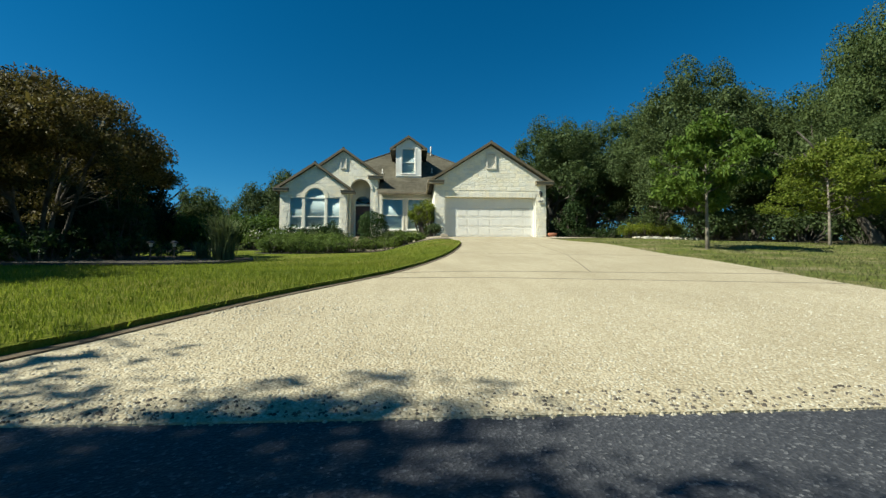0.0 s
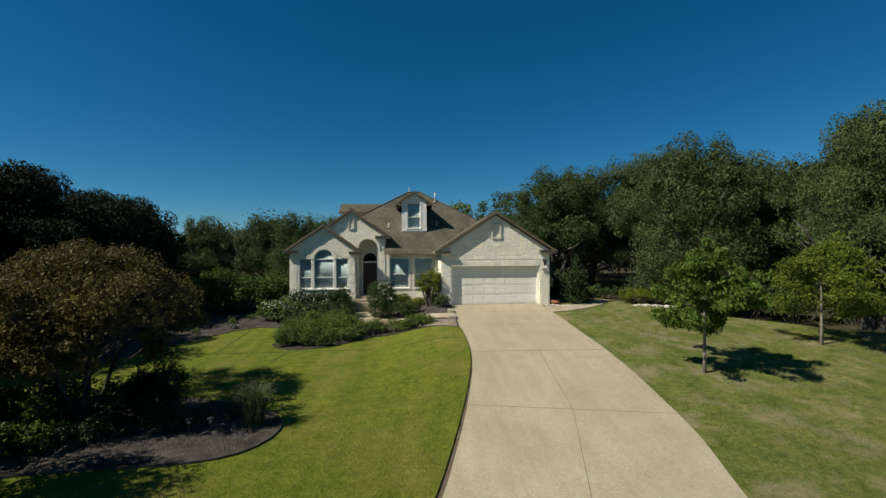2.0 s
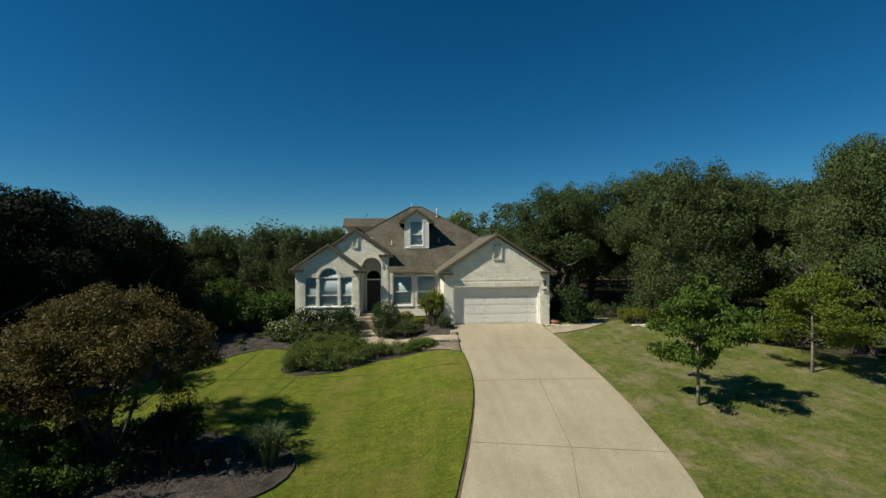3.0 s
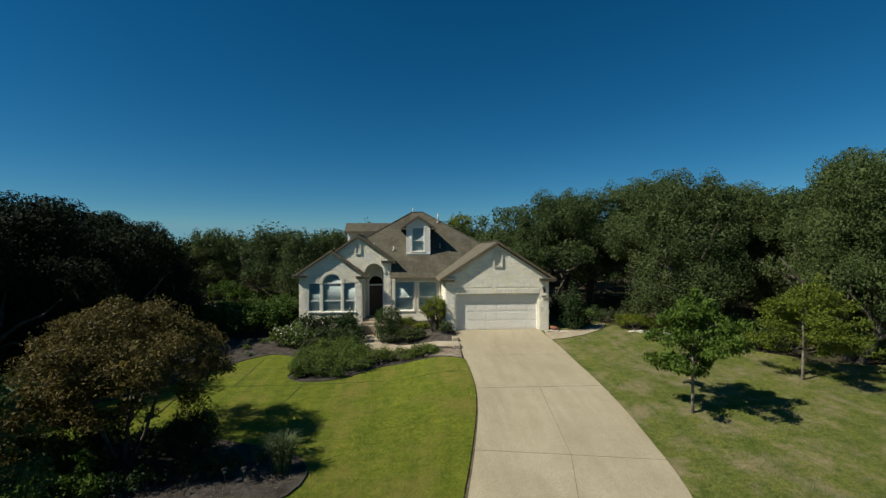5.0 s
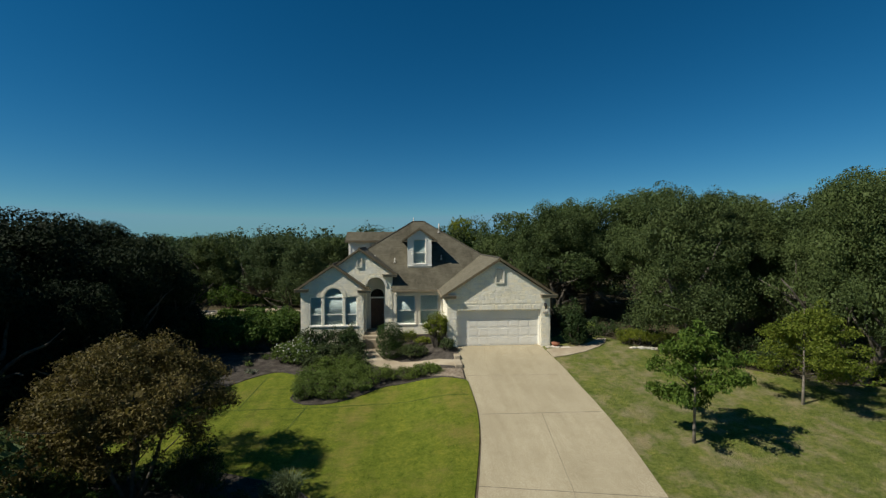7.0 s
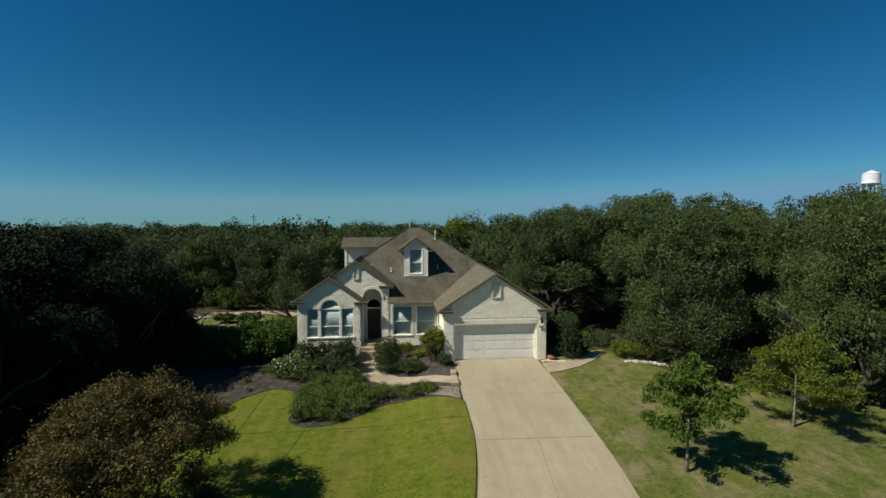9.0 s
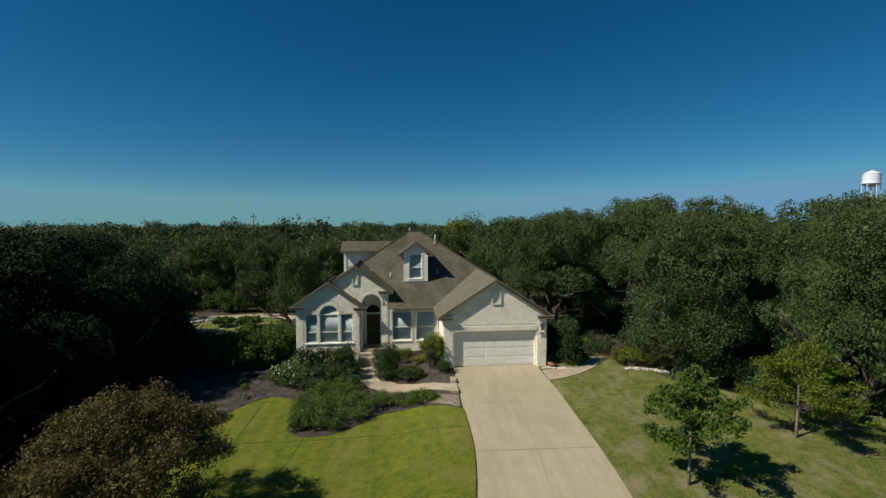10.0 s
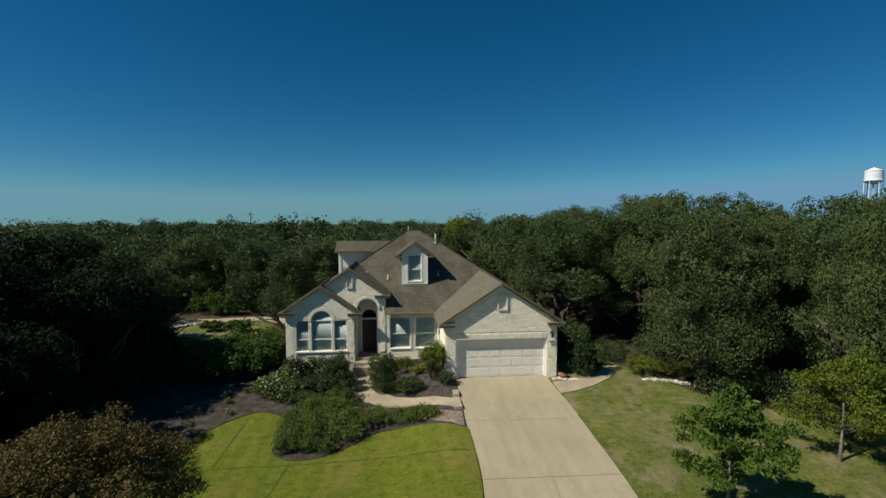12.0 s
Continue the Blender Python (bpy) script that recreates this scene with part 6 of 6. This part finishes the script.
def lay_stones(parent, x0, x1, z0, z1, fits, y, seed, turn=0.0, most=300, big=1.0):
    """Irregular coursed stones, each an object of its own, wherever fits() lets one lie."""
    rng = np.random.default_rng(seed)
    z, made = z0, 0
    while z < z1:
        h = big * rng.choice([0.14, 0.19, 0.25, 0.33])
        x = x0 - rng.random() * 0.3
        while x < x1:
            w = big * rng.uniform(0.24, 0.58)
            pieces = [(x, z, w, h)]
            if rng.random() < 0.45 and h > 0.2 * big:
                k = rng.uniform(0.4, 0.6)
                pieces = [(x, z, w, h * k), (x, z + h * k, w, h * (1 - k))]
            for px, pz, pw, ph in pieces:
                todo = [(px, pz, pw, ph, 0)]
                while todo:
                    a, b, c, d, n = todo.pop()
                    if fits(a, a + c, b, b + d):
                        if made >= most:
                            return
                        ob = new("stone", STONES[int(rng.integers(6))])
                        ob.parent = parent
                        if turn:
                            ob.matrix_local = Matrix.Translation((y, a + c / 2, b + d / 2)) @ Matrix.Rotation(turn, 4, "Z") @ Matrix.Diagonal((c - 0.01, 0.03, d - 0.01, 1))
                        else:
                            ob.matrix_local = Matrix.Translation((a + c / 2, y, b + d / 2)) @ Matrix.Diagonal((c - 0.01, 0.03, d - 0.01, 1))
                        made += 1
                    elif n < 2:
                        todo += [(a, b, c / 2, d, n + 1), (a + c / 2, b, c / 2, d, n + 1)] if c > d else [(a, b, c, d / 2, n + 1), (a, b + d / 2, c, d / 2, n + 1)]
            x += w
        z += h


def within(outline, holes):
    def fits(a, b, c, d):
        for x, z in ((a, c), (b, c), (a, d), (b, d), ((a + b) / 2, c), ((a + b) / 2, d)):
            if not inside(outline, x, z) or any(inside(h, x, z) for h in holes):
                return False
        return not any(a < hx < b and c < hz < d for h in holes for hx, hz in h)
    return fits


def dressed(parent, outline, y, depth=0.03):
    part("voussoir", slab(outline, [], lambda u, v, k: (u, y - depth + (depth + 0.01) * k, v)), M_STONE, parent)


for k in range(27):
    x0 = -2.6 + k * 5.15 / 27
    dressed(W_GARAGE, rect(x0 + 0.008, x0 + 5.15 / 27 - 0.008, 2.245, 2.52 + 0.02 * math.sin(k * 2.3)), -0.2)
for k in range(17):
    a0, a1 = math.pi * k / 17 + 0.012, math.pi * (k + 1) / 17 - 0.012
    dressed(W_LEFT, [(-10.57 + r * math.cos(a), 2.70 + r * math.sin(a)) for r, a in ((0.64, a0), (0.84, a0), (0.84, a1), (0.64, a1))], 3.35)
lay_stones(W_GARAGE, -3.2, 3.15, -0.1, 5.2, within([(-3.21, -0.3), (-2.6, -0.3), (-2.6, 2.55), (2.55, 2.55), (2.55, -0.3), (3.16, -0.3), (3.16, 3.1), (0, 5.12), (-3.21, 3.1)], [rect(-0.29, 0.31, 3.83, 4.81)]), -0.2, 1, most=460, big=0.72)
lay_stones(W_LEFT, -12.75, -8.55, -0.2, 4.7, within([(-12.75, -0.3), (-8.55, -0.3), (-8.55, 3.22), (LAX, 4.68), (-12.75, 3.24)], [rect(-12.17, -11.33, 0.7, 2.76), arch(-11.42, -9.72, 0.7, 2.7), rect(-9.84, -8.99, 0.7, 2.76)]), 3.35, 2, big=0.78)
lay_stones(W_ENT, -10.4, -6.65, 0.3, 5.8, within([(-8.54, 0.2), (-6.64, 0.2), (-6.64, 4.2), (EAX, 5.74), (-10.3, 4.72), (-10.3, 4.4), (-8.54, 3.4)], [arch(-8.58, -6.98, 0.2, 3.35)]), 3.7, 3, big=0.74)
lay_stones(W_MID, -6.65, -3.2, -0.6, 0.7, within(rect(-6.66, -3.2, -0.7, 0.68), []), 3.72, 4, big=0.9)
lay_stones(bpy.data.objects["wall_side"], 0.12, 3.7, -0.5, 3.0, within(rect(0.1, 3.6, -0.6, 3.02), []), -3.2, 5, turn=-math.pi / 2, most=140)


# blades in the lawns near the street and along the edges
def blades(name, outline, n, height, material, label, seed, fall=0.0):
    rng = np.random.default_rng(seed)
    xs, ys = [p[0] for p in outline], [p[1] for p in outline]
    out = []
    while len(out) < n:
        x, y = rng.uniform(min(xs), max(xs)), rng.uniform(min(ys), max(ys))
        if not inside(outline, x, y):
            continue
        if fall and rng.random() > math.exp(-(y - min(ys)) / fall):
            continue
        out.append((x, y, land(x, y)))
    p = np.array(out)
    a = rng.uniform(0, 6.28, n)
    s = np.stack([np.cos(a), np.sin(a), np.zeros(n)], 1) * rng.uniform(0.005, 0.011, (n, 1))
    tip = np.stack([rng.normal(0, 0.03, n), rng.normal(0, 0.03, n), height * rng.uniform(0.75, 1.15, n)], 1)
    v = np.stack([p - s, p + s, p + tip + s * 0.25, p + tip - s * 0.25], 1)
    return tagged(quads(name, v, material), label, "grass", kind="stuff")


near_lawn = curve_through(LAWN_EDGE[3:12], 0.4, False) + [(-6.85, -22.6), (-7.6, -22.97), (-14.0, -23.2), (-14.0, -16.5), (-8.0, -13.0), (-6.0, -9.0)]
blades("lawn_grass", near_lawn, 110000, 0.13, L_GRASS, "short mown green grass blades", 21, 6.0)
far_lawn = lawn_left
blades("lawn_grass", far_lawn, 22000, 0.14, L_GRASS, "short mown green grass blades", 22)
blades("dry_grass", lawn_right, 55000, 0.075, L_DRYGRASS, "short patchy dry grass blades", 23, 14.0)


def pebbles(name, outline, n, seed, rise, size, material, label):
    """Loose and half-sunk pebbles of the driveway's surface."""
    rng = np.random.default_rng(seed)
    xs, ys = [p[0] for p in outline], [p[1] for p in outline]
    pts = []
    while len(pts) < n:
        x, y = rng.uniform(min(xs), max(xs)), min(ys) + (max(ys) - min(ys)) * rng.random() ** 1.5
        if inside(outline, x, y):
            pts.append((x, y, land(x, y) + rise))
    p = np.array(pts)
    r = size * rng.uniform(0.5, 1.3, (n, 1))
    a = rng.uniform(0, 6.28, n)
    u = np.stack([np.cos(a), np.sin(a), np.zeros(n)], 1) * r
    w = np.stack([-np.sin(a), np.cos(a), np.zeros(n)], 1) * r * rng.uniform(0.6, 0.95, (n, 1))
    up = np.array([0, 0, 1.0]) * r * rng.uniform(0.25, 0.5, (n, 1))
    low = np.array([0, 0, -0.004])
    t = 0.45
    verts = np.stack([p + u + low, p + w + low, p - u + low, p - w + low, p + u * t + up, p + w * t + up, p - u * t + up, p - w * t + up], 1).reshape(-1, 3)
    base = np.arange(n)[:, None] * 8
    faces = np.concatenate([base + np.array(f) for f in ((4, 5, 6, 7), (0, 1, 5, 4), (1, 2, 6, 5), (2, 3, 7, 6), (3, 0, 4, 7))])
    me = bpy.data.meshes.new(name)
    me.vertices.add(len(verts))
    me.vertices.foreach_set("co", verts.astype(np.float32).ravel())
    me.loops.add(len(faces) * 4)
    me.loops.foreach_set("vertex_index", faces.astype(np.int32).ravel())
    me.polygons.add(len(faces))
    me.polygons.foreach_set("loop_start", np.arange(0, len(faces) * 4, 4, dtype=np.int32))
    me.update(calc_edges=True)
    me.materials.append(material)
    return tagged(new(name, me), label, "pebbles", kind="stuff")


def pebble_material():
    m, nt, b = node_material("tan_pebbles", 0.85, 0.0, 0.25)
    g = nt.nodes.new("ShaderNodeNewGeometry")
    col = ramp(nt, g.outputs["Random Per Island"], [(0.0, (0.25, 0.215, 0.145)), (0.35, (0.32, 0.285, 0.20)), (0.7, (0.375, 0.34, 0.25)), (1.0, (0.45, 0.42, 0.33))])
    nt.links.new(mix(nt, col, ramp(nt, noise_out(nt, 120, 3.0), [(0.3, (0.8, 0.8, 0.8)), (0.7, (1.15, 1.15, 1.15))]), 0.7, "MULTIPLY"), b.inputs["Base Color"])
    return m


M_PEB = pebble_material()
pebbles("mulch_chips", [(-8.7, -13.4), (-9.2, -14.7), (-11.4, -15.1), (-15.0, -15.4), (-17.0, -15.3), (-16.0, -11.6), (-11.0, -12.0)], 5000, 33, 0.135, 0.022, M_ROCKCHIP, "loose bark and stone chips on the island bed")
pebbles("drive_pebbles", [(-9.0, -23.22), (-7.5, -23.06), (-6.66, -22.65), (-6.3, -22.0), (-5.6, -20.2), (1.2, -20.2), (1.2, -21.6), (1.8, -22.5), (3.2, -23.2)], 14000, 31, 0.05, 0.012, M_PEB, "tan pebbles of the exposed-aggregate surface")
pebbles("road_edge_chips", [(-10.0, -23.6), (4.0, -23.6), (4.0, -23.15), (-10.0, -23.15)], 160, 32, 0.045, 0.006, M_PEB, "loose tan pebbles along the street's edge")
pebbles("road_edge_pebbles", [(-10.0, -23.22), (-4.0, -23.24), (0.0, -23.21), (4.0, -23.23), (4.0, -23.13), (-10.0, -23.13)], 1300, 34, 0.044, 0.011, M_PEB, "ragged fringe of tan pebbles where driveway meets street")
pebbles("gravel_stones", [(-2.75, -3.65), (-3.1, -3.6), (-4.05, -3.15), (-4.5, -3.6), (-3.7, -4.15), (-2.8, -4.7)], 2200, 36, 0.135, 0.022, M_PEBBLE, "brown river gravel beside the driveway")
pebbles("road_edge_grit", [(-10.0, -23.2), (4.0, -23.2), (4.0, -22.98), (-10.0, -22.98)], 1500, 35, 0.052, 0.012, M_ROCKCHIP, "dark grit washed onto the driveway's edge")
